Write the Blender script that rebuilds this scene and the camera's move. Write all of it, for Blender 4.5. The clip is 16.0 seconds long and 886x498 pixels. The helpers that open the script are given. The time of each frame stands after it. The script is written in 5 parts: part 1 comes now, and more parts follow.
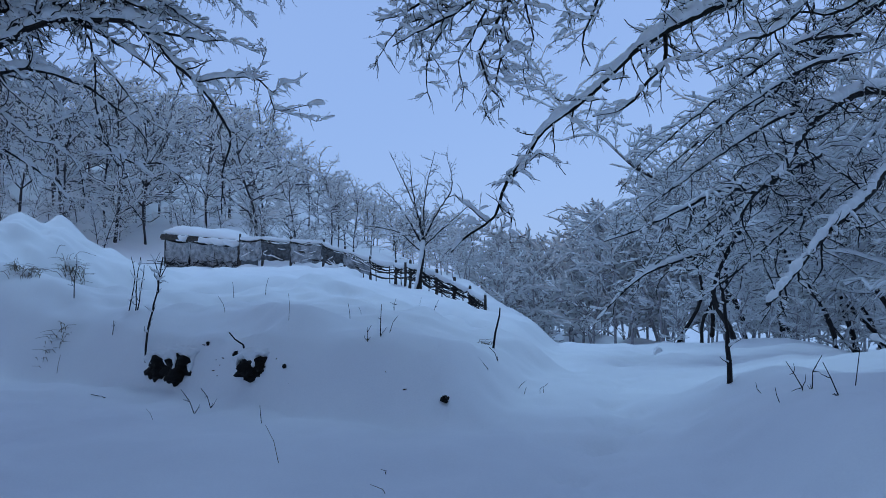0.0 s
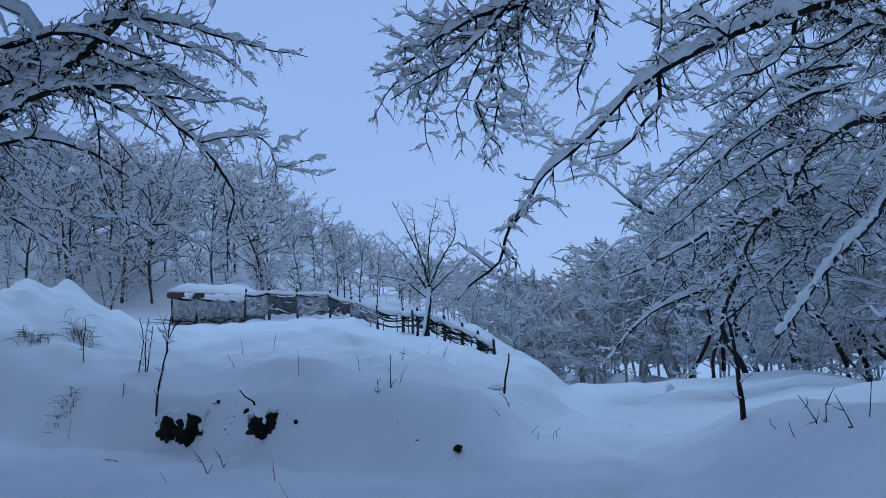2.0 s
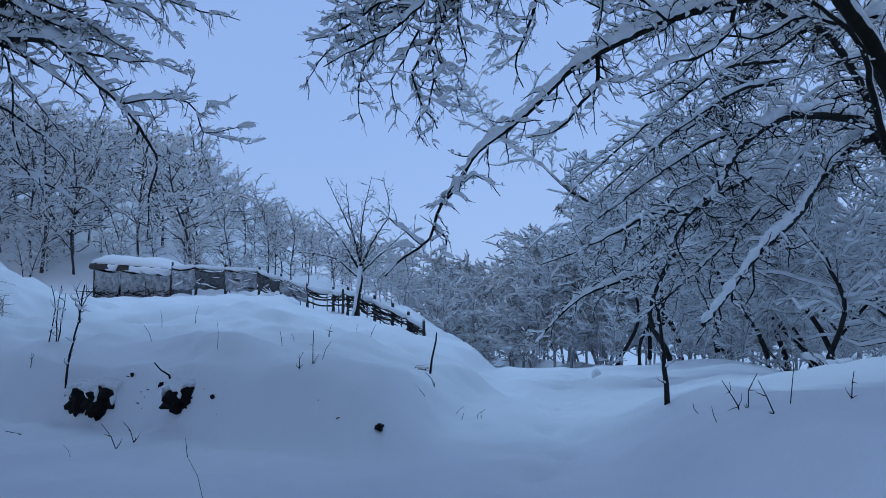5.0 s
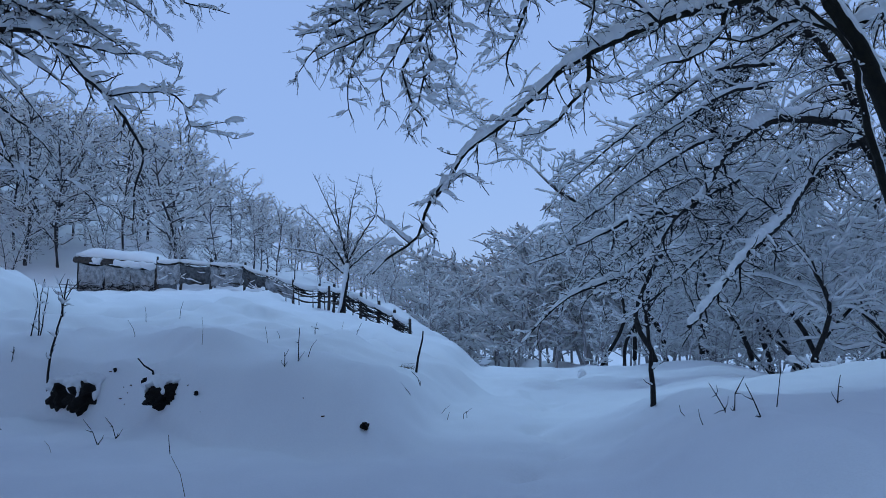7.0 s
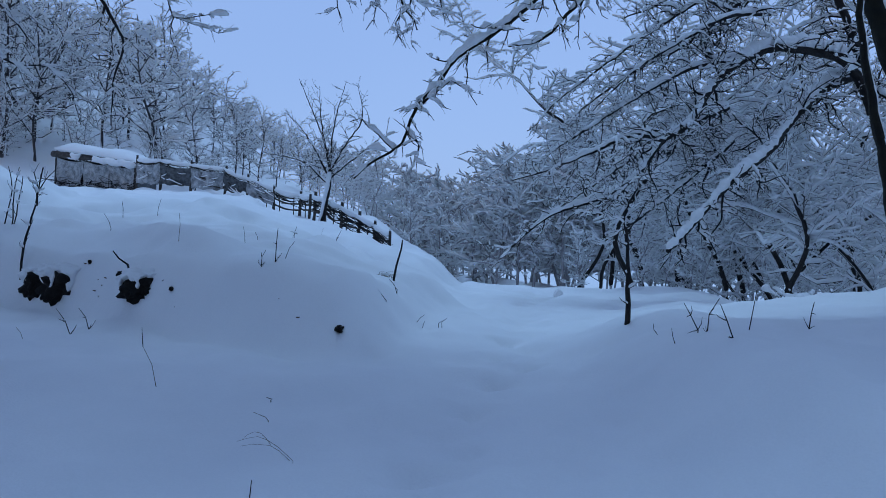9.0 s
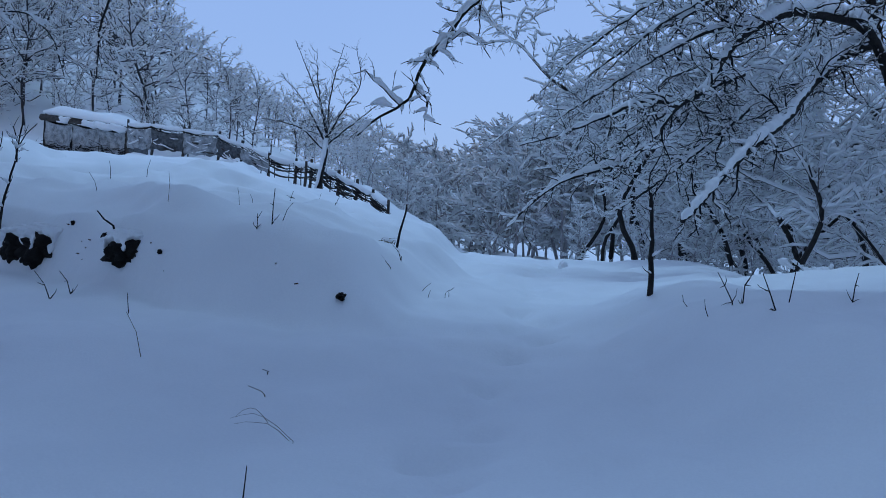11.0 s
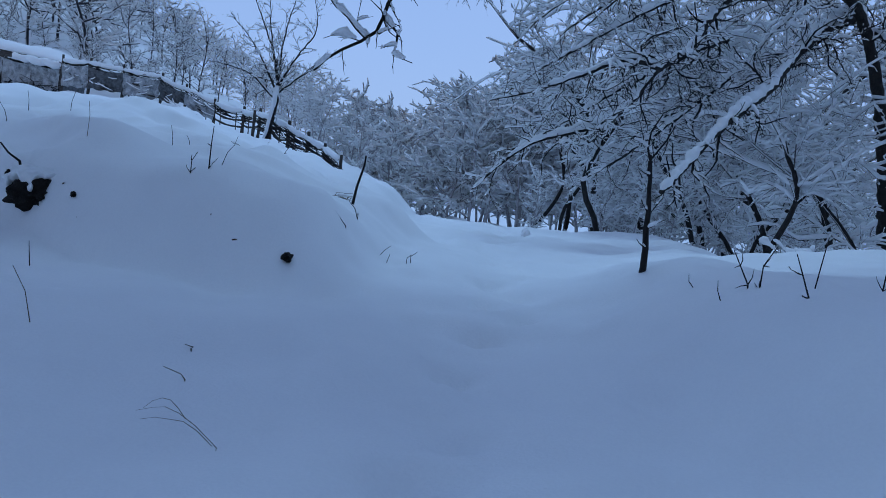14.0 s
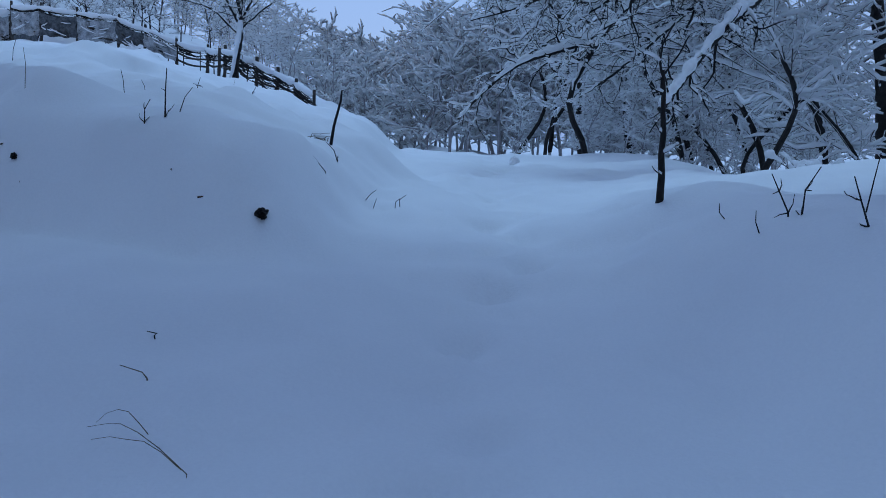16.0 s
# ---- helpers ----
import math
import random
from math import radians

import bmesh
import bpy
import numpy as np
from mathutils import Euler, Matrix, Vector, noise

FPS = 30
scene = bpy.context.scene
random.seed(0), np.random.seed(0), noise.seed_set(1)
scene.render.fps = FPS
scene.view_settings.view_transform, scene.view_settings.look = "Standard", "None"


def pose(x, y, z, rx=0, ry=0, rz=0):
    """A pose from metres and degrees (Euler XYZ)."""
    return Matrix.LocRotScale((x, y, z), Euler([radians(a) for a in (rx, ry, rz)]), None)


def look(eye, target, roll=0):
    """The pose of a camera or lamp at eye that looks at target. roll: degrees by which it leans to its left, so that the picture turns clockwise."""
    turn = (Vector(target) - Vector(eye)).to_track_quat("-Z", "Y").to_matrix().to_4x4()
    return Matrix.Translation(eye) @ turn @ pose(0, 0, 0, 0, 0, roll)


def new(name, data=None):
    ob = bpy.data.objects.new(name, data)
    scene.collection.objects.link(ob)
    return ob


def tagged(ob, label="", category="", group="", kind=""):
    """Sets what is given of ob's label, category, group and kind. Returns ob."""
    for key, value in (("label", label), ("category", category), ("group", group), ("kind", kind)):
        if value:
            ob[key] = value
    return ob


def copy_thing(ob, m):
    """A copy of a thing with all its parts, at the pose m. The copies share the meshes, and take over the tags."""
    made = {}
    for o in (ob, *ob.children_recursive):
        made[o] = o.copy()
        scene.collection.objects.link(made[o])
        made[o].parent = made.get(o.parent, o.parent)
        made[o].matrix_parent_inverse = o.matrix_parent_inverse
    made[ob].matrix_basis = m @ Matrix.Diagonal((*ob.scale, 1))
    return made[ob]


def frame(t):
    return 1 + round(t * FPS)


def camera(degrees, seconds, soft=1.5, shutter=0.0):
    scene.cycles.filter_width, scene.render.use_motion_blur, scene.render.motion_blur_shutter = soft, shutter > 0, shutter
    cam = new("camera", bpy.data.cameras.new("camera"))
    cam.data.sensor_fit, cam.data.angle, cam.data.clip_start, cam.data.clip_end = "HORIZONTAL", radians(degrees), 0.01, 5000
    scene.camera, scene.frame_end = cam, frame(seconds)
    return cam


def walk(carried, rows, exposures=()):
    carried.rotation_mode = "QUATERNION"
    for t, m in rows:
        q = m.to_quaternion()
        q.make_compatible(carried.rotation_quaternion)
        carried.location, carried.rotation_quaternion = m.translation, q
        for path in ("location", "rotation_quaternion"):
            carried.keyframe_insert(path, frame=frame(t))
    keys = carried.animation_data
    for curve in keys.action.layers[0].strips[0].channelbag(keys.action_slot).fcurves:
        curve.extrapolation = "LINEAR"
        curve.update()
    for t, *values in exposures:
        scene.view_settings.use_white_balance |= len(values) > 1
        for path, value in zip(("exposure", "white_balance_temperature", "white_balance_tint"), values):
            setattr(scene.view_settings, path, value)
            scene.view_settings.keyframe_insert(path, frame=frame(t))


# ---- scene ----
cam = camera(54, 16.0, soft=0.8)
PATH = [
    (0, (0.126, 0.133, -0.071), (0.1557, 2.1258, 0.0919), -0.43),
    (0.5, (0.101, 0.170, -0.052), (0.1554, 2.1615, 0.1218), -0.35),
    (1, (0.107, 0.126, -0.053), (0.1423, 2.1157, 0.1489), -1.40),
    (1.5, (0.113, 0.039, -0.041), (0.1215, 2.0224, 0.2167), -2.49),
    (2, (0.124, 0.070, -0.032), (0.1452, 2.0521, 0.2338), -3.01),
    (2.5, (0.123, 0.108, -0.034), (0.1664, 2.0892, 0.2388), -2.76),
    (3, (0.140, 0.216, -0.024), (0.2374, 2.1986, 0.2169), -1.89),
    (3.5, (0.173, 0.303, -0.034), (0.3087, 2.2859, 0.1909), -1.60),
    (4, (0.197, 0.410, -0.036), (0.3684, 2.3899, 0.1884), -1.71),
    (4.2, (0.218, 0.360, -0.086), (0.3613, 2.3418, 0.1423), -2.00),
    (6.3, (0.197, 0.406, -0.108), (0.4154, 2.3833, 0.0954), -0.26),
    (6.5, (0.218, 0.463, -0.079), (0.4300, 2.4416, 0.1224), -0.31),
    (7, (0.199, 0.421, -0.088), (0.3973, 2.3994, 0.1295), -0.74),
    (7.5, (0.265, 0.608, -0.113), (0.6164, 2.5600, 0.1461), 1.86),
    (8, (0.328, 0.648, -0.098), (0.6931, 2.6051, 0.0898), 2.29),
    (8.5, (0.243, 0.556, -0.186), (0.5235, 2.5341, -0.0956), 2.79),
    (9, (0.218, 0.533, -0.196), (0.4613, 2.5184, -0.1657), 2.29),
    (9.2, (0.212, 0.512, -0.206), (0.4453, 2.4977, -0.2278), 1.66),
    (11.3, (0.130, 1.467, -0.324), (0.4066, 3.4475, -0.3508), 3.82),
    (11.5, (0.134, 1.566, -0.329), (0.4228, 3.5448, -0.3482), 4.78),
    (12, (0.125, 1.712, -0.316), (0.3678, 3.6966, -0.3463), 4.14),
    (12.5, (0.154, 1.918, -0.292), (0.4449, 3.8968, -0.2823), 1.99),
    (13, (0.108, 2.081, -0.263), (0.4218, 4.0557, -0.2779), 5.53),
    (13.5, (0.166, 2.320, -0.374), (0.5083, 4.2882, -0.4596), 6.25),
    (14, (0.142, 2.645, -0.390), (0.5285, 4.6042, -0.4921), 5.89),
    (14.5, (0.087, 2.827, -0.364), (0.4734, 4.7820, -0.5312), 5.11),
    (15, (0.226, 3.208, -0.402), (0.6816, 5.1515, -0.5232), 6.00),
    (15.5, (0.218, 3.467, -0.392), (0.6525, 5.4138, -0.5360), 2.86),
    (16, (0.200, 3.549, -0.326), (0.6342, 5.4840, -0.5888), 2.28),
]
walk(cam, [(t, look(eye, target, roll)) for t, eye, target, roll in PATH],
     exposures=[(0, 0.0, 6500, 10), (16, 0.0, 6500, 10)])

# ---- daylight: a low, heavily overcast winter sky ----
world = bpy.data.worlds.new("world")
scene.world = world
world.use_nodes = True
wn, wl = world.node_tree.nodes, world.node_tree.links
wn.clear()
sky = wn.new("ShaderNodeTexSky")
sky.sky_type, sky.sun_disc = "NISHITA", False
sky.sun_elevation, sky.sun_rotation = radians(12), radians(200)
sky.air_density, sky.dust_density, sky.ozone_density = 1.0, 2.0, 2.0
sky_bg = wn.new("ShaderNodeBackground")
sky_bg.inputs["Strength"].default_value = 0.03
wl.new(sky.outputs["Color"], sky_bg.inputs["Color"])
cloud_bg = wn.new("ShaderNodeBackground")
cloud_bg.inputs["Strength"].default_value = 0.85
tc, cn, cr = wn.new("ShaderNodeTexCoord"), wn.new("ShaderNodeTexNoise"), wn.new("ShaderNodeValToRGB")
cn.inputs["Scale"].default_value, cn.inputs["Detail"].default_value = 1.3, 3.0
cr.color_ramp.elements[0].position, cr.color_ramp.elements[1].position = 0.3, 0.75
cr.color_ramp.elements[0].color, cr.color_ramp.elements[1].color = (0.238, 0.380, 0.750, 1), (0.270, 0.418, 0.795, 1)
wl.new(tc.outputs["Generated"], cn.inputs["Vector"])
wl.new(cn.outputs["Fac"], cr.inputs["Fac"])
# Cloud is dimmed towards the back, out of view, to darken the bank's face.
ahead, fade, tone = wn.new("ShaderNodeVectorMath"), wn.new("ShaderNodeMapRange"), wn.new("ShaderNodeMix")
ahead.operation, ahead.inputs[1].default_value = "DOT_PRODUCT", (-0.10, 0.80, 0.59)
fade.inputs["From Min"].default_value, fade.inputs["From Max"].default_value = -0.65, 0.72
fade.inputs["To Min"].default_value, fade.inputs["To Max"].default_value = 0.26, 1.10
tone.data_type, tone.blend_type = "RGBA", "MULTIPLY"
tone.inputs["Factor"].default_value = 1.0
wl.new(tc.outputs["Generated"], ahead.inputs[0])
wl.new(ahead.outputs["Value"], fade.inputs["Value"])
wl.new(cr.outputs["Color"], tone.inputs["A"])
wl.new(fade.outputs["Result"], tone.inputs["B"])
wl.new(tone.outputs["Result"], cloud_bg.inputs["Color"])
both, wout = wn.new("ShaderNodeAddShader"), wn.new("ShaderNodeOutputWorld")
wl.new(sky_bg.outputs[0], both.inputs[0])
wl.new(cloud_bg.outputs[0], both.inputs[1])
wl.new(both.outputs[0], wout.inputs[0])
sun = new("sun", bpy.data.lights.new("sun", "SUN"))
sun.data.energy, sun.data.angle, sun.data.color = 0.97, radians(36), (0.41, 0.72, 1.02)
sun.matrix_world = look((2, 25, 60), (0, 0, 0))


# ---- materials ----
def material(name, base, dark, scale, rough=0.8, bump=0.3, bump_scale=None, fine=6.0, sss=0.0, spec=0.3, lo=0.35, hi=0.68):
    m = bpy.data.materials.new(name)
    m.use_nodes = True
    n, l = m.node_tree.nodes, m.node_tree.links
    b = n["Principled BSDF"]
    g, coarse, grain, ramp, add, bp = (n.new("ShaderNode" + k) for k in ("NewGeometry", "TexNoise", "TexNoise", "ValToRGB", "Math", "Bump"))
    coarse.inputs["Scale"].default_value, coarse.inputs["Detail"].default_value = scale, 4
    grain.inputs["Scale"].default_value, grain.inputs["Detail"].default_value = (bump_scale or scale * fine), 3
    l.new(g.outputs["Position"], coarse.inputs["Vector"])
    l.new(g.outputs["Position"], grain.inputs["Vector"])
    add.operation = "MULTIPLY_ADD"
    add.inputs[1].default_value = 0.35
    l.new(grain.outputs["Fac"], add.inputs[0])
    half = n.new("ShaderNodeMath")
    half.operation, half.inputs[1].default_value = "MULTIPLY", 0.65
    l.new(coarse.outputs["Fac"], half.inputs[0])
    l.new(half.outputs[0], add.inputs[2])
    ramp.color_ramp.elements[0].position, ramp.color_ramp.elements[1].position = lo, hi
    ramp.color_ramp.elements[0].color, ramp.color_ramp.elements[1].color = (*dark, 1), (*base, 1)
    l.new(add.outputs[0], ramp.inputs["Fac"])
    l.new(ramp.outputs["Color"], b.inputs["Base Color"])
    b.inputs["Roughness"].default_value, b.inputs["Specular IOR Level"].default_value = rough, spec
    bp.inputs["Strength"].default_value, bp.inputs["Distance"].default_value = bump, 0.02
    l.new(grain.outputs["Fac"], bp.inputs["Height"])
    l.new(bp.outputs["Normal"], b.inputs["Normal"])
    if sss:
        b.inputs["Subsurface Weight"].default_value, b.inputs["Subsurface Scale"].default_value = sss, 0.05
    return m


SNOW = material("snow", (0.86, 0.87, 0.88), (0.80, 0.81, 0.83), 0.9, rough=0.75, bump=0.25, bump_scale=45)
LOAD = material("branch_snow", (0.87, 0.88, 0.89), (0.80, 0.81, 0.83), 6.0, rough=0.8, bump=0.2, bump_scale=60)
BARK = material("bark", (0.034, 0.030, 0.028), (0.010, 0.009, 0.009), 7.0, bump=0.9, fine=5)
MOSSY = material("mossy_bark", (0.017, 0.016, 0.008), (0.004, 0.004, 0.004), 9.0, bump=1.0, fine=8)
TWIG = material("twig_bark", (0.024, 0.020, 0.019), (0.009, 0.008, 0.008), 12.0, bump=0.3)
# Bark beyond the near trees is paled: falling-snow haze put into its colour.
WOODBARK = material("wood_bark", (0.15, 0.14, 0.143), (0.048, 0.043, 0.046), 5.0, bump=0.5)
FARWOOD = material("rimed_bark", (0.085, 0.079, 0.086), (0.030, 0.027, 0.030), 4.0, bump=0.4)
HAZED = material("frosted_bark", (0.55, 0.54, 0.56), (0.28, 0.27, 0.28), 4.0, bump=0.4)
# Earth taken to near black, so its colour holds the shade of a recess.
EARTH = material("wet_earth", (0.011, 0.008, 0.006), (0.003, 0.002, 0.002), 14.0, bump=1.0, fine=4)
PLANK = material("weathered_wood", (0.10, 0.085, 0.075), (0.035, 0.030, 0.028), 9.0, bump=0.7, fine=7)
SHEET = material("grey_sheeting", (0.56, 0.58, 0.60), (0.12, 0.13, 0.14), 5.0, rough=0.45, bump=0.7, fine=5, spec=0.5)
NET = material("dark_netting", (0.17, 0.18, 0.19), (0.035, 0.038, 0.042), 8.0, rough=0.7, bump=0.8)
GRASS = material("dry_grass", (0.22, 0.17, 0.11), (0.09, 0.07, 0.05), 20.0, bump=0.2)
LEAF = material("dead_leaf", (0.11, 0.05, 0.03), (0.04, 0.02, 0.014), 30.0, bump=0.2)


# ---- mesh tools ----
def link(name, verts, faces, mat, parent=None, label="", smooth=True):
    me = bpy.data.meshes.new(name)
    me.from_pydata(verts, [], faces)
    me.materials.append(mat)
    me.validate()
    if smooth:
        me.polygons.foreach_set("use_smooth", [True] * len(me.polygons))
    me.update()
    ob = new(name, me)
    if parent:
        ob.parent = parent
    if label:
        ob["label"] = label
    return ob


def part(name, bm, mat, parent=None, label="", smooth=True):
    bmesh.ops.recalc_face_normals(bm, faces=bm.faces)
    me = bpy.data.meshes.new(name)
    bm.to_mesh(me)
    bm.free()
    me.materials.append(mat)
    if smooth:
        me.polygons.foreach_set("use_smooth", [True] * len(me.polygons))
    ob = new(name, me)
    if parent:
        ob.parent = parent
    if label:
        ob["label"] = label
    return ob


def empty(name, place, label, category, group=""):
    ob = new(name)
    ob.empty_display_size = 0.1
    ob.location = place
    return tagged(ob, label, category, group)


class Tubes:
    """Collects tapered tubes into one mesh."""

    def __init__(self):
        self.v, self.f, self.caps, self.n = [], [], [], 0

    def add(self, pts, radii, sides=4, flat=1.0, rough=0.0):
        pts, radii = np.asarray(pts, float), np.asarray(radii, float)
        d = np.gradient(pts, axis=0)
        d /= np.linalg.norm(d, axis=1, keepdims=True) + 1e-9
        ref = np.array([0.0, 0, 1]) if abs(d[:, 2]).mean() < 0.85 else np.array([1.0, 0, 0])
        a = np.cross(d, ref)
        a /= np.linalg.norm(a, axis=1, keepdims=True) + 1e-9
        b = np.cross(a, d)
        ang = np.arange(sides) * 2 * np.pi / sides + np.pi / 4
        wide = radii[:, None, None] * np.ones((1, sides, 1))
        if rough:
            wide = wide * (1 + rough * np.random.default_rng(len(pts)).normal(0, 1, wide.shape))
        ring = pts[:, None] + wide * (np.cos(ang)[None, :, None] * a[:, None] + flat * np.sin(ang)[None, :, None] * b[:, None])
        k, base = len(pts), self.n
        self.v.append(ring.reshape(-1, 3))
        i = np.arange(k - 1)[:, None] * sides + base
        j = np.arange(sides)[None]
        jn = (j + 1) % sides
        self.f.append(np.stack([i + j, i + jn, i + sides + jn, i + sides + j], -1).reshape(-1, 4))
        if radii.max() > 0.025:
            self.caps.append((np.arange(sides)[::-1] + base).tolist())
            self.caps.append((np.arange(sides) + base + (k - 1) * sides).tolist())
        self.n += k * sides

    def grid(self, ring, sides):
        k, base = len(ring), self.n
        self.v.append(ring.reshape(-1, 3))
        i = np.arange(k - 1)[:, None] * sides + base
        j = np.arange(sides)[None]
        jn = (j + 1) % sides
        self.f.append(np.stack([i + j, i + jn, i + sides + jn, i + sides + j], -1).reshape(-1, 4))
        self.n += k * sides

    def put(self, name, mat, parent, label="", shift=(0, 0, 0)):
        if not self.v:
            return None
        verts = np.concatenate(self.v) - np.array(shift)
        faces = np.concatenate(self.f).tolist() + self.caps
        return link(name, verts.tolist(), faces, mat, parent, label)


def spline(pts, step):
    """Catmull-Rom through the points, at about even steps."""
    p = np.asarray(pts, float)
    p = np.vstack([2 * p[0] - p[1], p, 2 * p[-1] - p[-2]])
    out = []
    for k in range(1, len(p) - 2):
        n = max(1, int(np.linalg.norm(p[k + 1] - p[k]) / step))
        u = (np.arange(n) / n)[:, None]
        a, b, c, d = p[k - 1], p[k], p[k + 1], p[k + 2]
        out.append(0.5 * (2 * b + (c - a) * u + (2 * a - 5 * b + 4 * c - d) * u**2 + (3 * b - a - 3 * c + d) * u**3))
    return np.vstack(out + [p[-2:-1]])


class Tree:
    """A tree: trunk and limbs, twigs, and the snow that lies on them."""

    def __init__(self, seed, snow=1.0, sides=(7, 4, 3), fine=1.0, snow_sides=(8, 6, 6)):
        self.rng = np.random.default_rng(seed)
        self.trunk, self.twig, self.cover = Tubes(), Tubes(), Tubes()
        self.snow, self.sides, self.fine, self.snow_sides = snow, sides, fine, snow_sides
        self.base = 0.0115 if fine > 0.8 else 0.012

    def lay_snow(self, pts, radii, sides=4, tip=False):
        """Snow caps along the upper side, lumpy, with gaps, thin where the wood is steep."""
        if self.snow <= 0 or len(pts) < 3:
            return
        pts, radii, near = np.asarray(pts), np.asarray(radii), self.fine > 0.8
        if near:
            run = np.r_[0, np.cumsum(np.linalg.norm(np.diff(pts, axis=0), axis=1))]
            at = np.linspace(0, run[-1], max(4, int(run[-1] / 0.045)))
            pts, radii = np.stack([np.interp(at, run, pts[:, k]) for k in range(3)], -1), np.interp(at, run, radii)
        d = np.gradient(pts, axis=0)
        d /= np.linalg.norm(d, axis=1, keepdims=True) + 1e-9
        level = np.clip(np.hypot(d[:, 0], d[:, 1]) * 1.35 - 0.35, 0, 1)
        thin = radii < 0.025
        if near:
            knots = np.arange(0, at[-1] + 0.4, 0.14)
            v = np.interp(at, knots, self.rng.random(len(knots)))
            cushion = np.where(v > 0.30, 0.38 + 0.75 * np.sqrt(np.clip((v - 0.30) / 0.70, 0, 1)), 0) + 0.9 * np.clip(v - 0.80, 0, 1) / 0.2
            lump = np.where(thin, cushion, 0.62 + 0.85 * v) * (0.86 + 0.28 * self.rng.random(len(pts)))
        else:
            lump = 0.55 + 0.6 * self.rng.random(len(pts))
            lump = np.where(self.rng.random(len(pts)) < np.where(thin, 0.12, 0.03), 0.25, lump)
        s = self.snow * (self.base + 0.85 * np.minimum(radii, 0.12)) * level * lump
        s[0] *= 0.75
        s[-1] *= 0.6
        if tip:
            s *= np.clip(1.9 - 2.2 * np.linspace(0, 1, len(pts)), 0.0, 1)
        run = s > 0.006
        k = 0
        while k < len(pts):
            e = k
            while e < len(pts) and run[e]:
                e += 1
            if e - k >= 2:
                up = pts[k:e] + np.c_[np.zeros((e - k, 2)), 0.55 * radii[k:e] + 0.75 * s[k:e]]
                thick = np.minimum(s[k:e], 0.012 + 0.30 * np.linalg.norm(pts[e - 1] - pts[k])) if near else s[k:e]
                if near:
                    up = np.vstack([up[:1] - d[k] * 0.4 * thick[0], up, up[-1:] + d[e - 1] * 0.4 * thick[-1]])
                    thick = np.r_[0.45 * thick[0], thick, 0.45 * thick[-1]]
                self.cover.add(up, thick, sides, 1.12)
            k = max(e, k + 1)

    def shoot(self, p, d, length, r, level, droop=0.0, spread=0.8, gap=0.16):
        """A branch that wanders, with its own side shoots."""
        rng = self.rng
        n = max(4 if self.fine > 0.8 else 2, int(length / (0.10 if level < 2 else 0.07) * min(self.fine, 0.75 + 0.25 * self.fine) * (1.0 if self.fine > 0.8 else 0.7)))
        pts, d = [np.asarray(p, float)], np.asarray(d, float) / np.linalg.norm(d)
        bend, zig = rng.normal(0, 0.10, 3), rng.normal(0, 0.16, 3)
        for i in range(n):
            bend = 0.8 * bend + rng.normal(0, 0.10, 3)
            d = d + bend + (zig if i % 2 else -zig) + rng.normal(0, 0.14, 3) + np.array([0, 0, -droop * (0.3 + i / n)]) / n * 2
            d /= np.linalg.norm(d)
            pts.append(pts[-1] + d * length / n)
        pts = np.array(pts)
        radii = r * np.linspace(1, 0.35, len(pts))
        rough = self.fine < 0.8 and level >= 3
        if not rough or rng.random() < 0.5:
            (self.trunk if level == 0 else self.twig).add(pts, radii, self.sides[min(level, 2)])
            if rough:
                return
        self.lay_snow(pts, radii, self.snow_sides[1] if level < 2 else self.snow_sides[2], self.fine > 0.8)
        if level >= 3 or length < 0.18:
            return
        at = gap * (0.6 + 0.8 * rng.random())
        while at < length * 0.97:
            i = min(int(at / length * n), n - 1)
            ahead = pts[i + 1] - pts[i]
            ahead /= np.linalg.norm(ahead)
            side = np.cross(ahead, rng.normal(0, 1, 3))
            side /= np.linalg.norm(side)
            side[2] *= 0.55
            way = ahead * (1 - 0.4 * spread) + side * spread
            left = (length - at) * 0.55 + 0.12 * length
            self.shoot(pts[i], way, min(left * (0.55 + 0.8 * rng.random()), length * 0.7), max(radii[i] * 0.6, 0.0045), level + 1, droop * 0.7, spread, gap * 0.85)
            at += gap * (0.5 + rng.random())

    def limb(self, pts, r0, r1, side=1.0, gap=0.3, level=1, droop=0.25, bare=0.0, wander=0.03, snow=True, joint=0.14):
        """A limb along given points with side branches of about that length."""
        rng = self.rng
        p = spline(pts, joint)
        p[1:-1] += np.cumsum(rng.normal(0, wander * 0.25, (len(p) - 2, 3)), 0) * 0.3 + rng.normal(0, wander * 0.3, (len(p) - 2, 3))
        radii = np.linspace(r0, r1, len(p))
        thick = r0 > 0.15 and self.fine > 0.8
        (self.trunk if r0 > 0.03 else self.twig).add(p, radii, 18 if thick else self.sides[0] if r0 > 0.03 else self.sides[1], 1.0, 0.07 if thick else 0.0)
        if snow:
            self.lay_snow(p, radii, self.snow_sides[0])
        total = np.linalg.norm(np.diff(p, axis=0), axis=1).sum()
        at = bare * total + gap * rng.random()
        while at < total:
            i = min(int(at / total * (len(p) - 1)), len(p) - 2)
            ahead = p[i + 1] - p[i]
            ahead /= np.linalg.norm(ahead)
            s = np.cross(ahead, rng.normal(0, 1, 3))
            s /= np.linalg.norm(s)
            long = side * (0.35 + 0.9 * rng.random()) * (1.1 - 0.6 * at / total)
            self.shoot(p[i], ahead * 0.6 + s * 0.85 + np.array([0, 0, -0.05]), long, max(0.006, min(radii[i] * 0.5, 0.016 * side + 0.004)), level, droop)
            at += gap * (0.5 + rng.random())
        return p

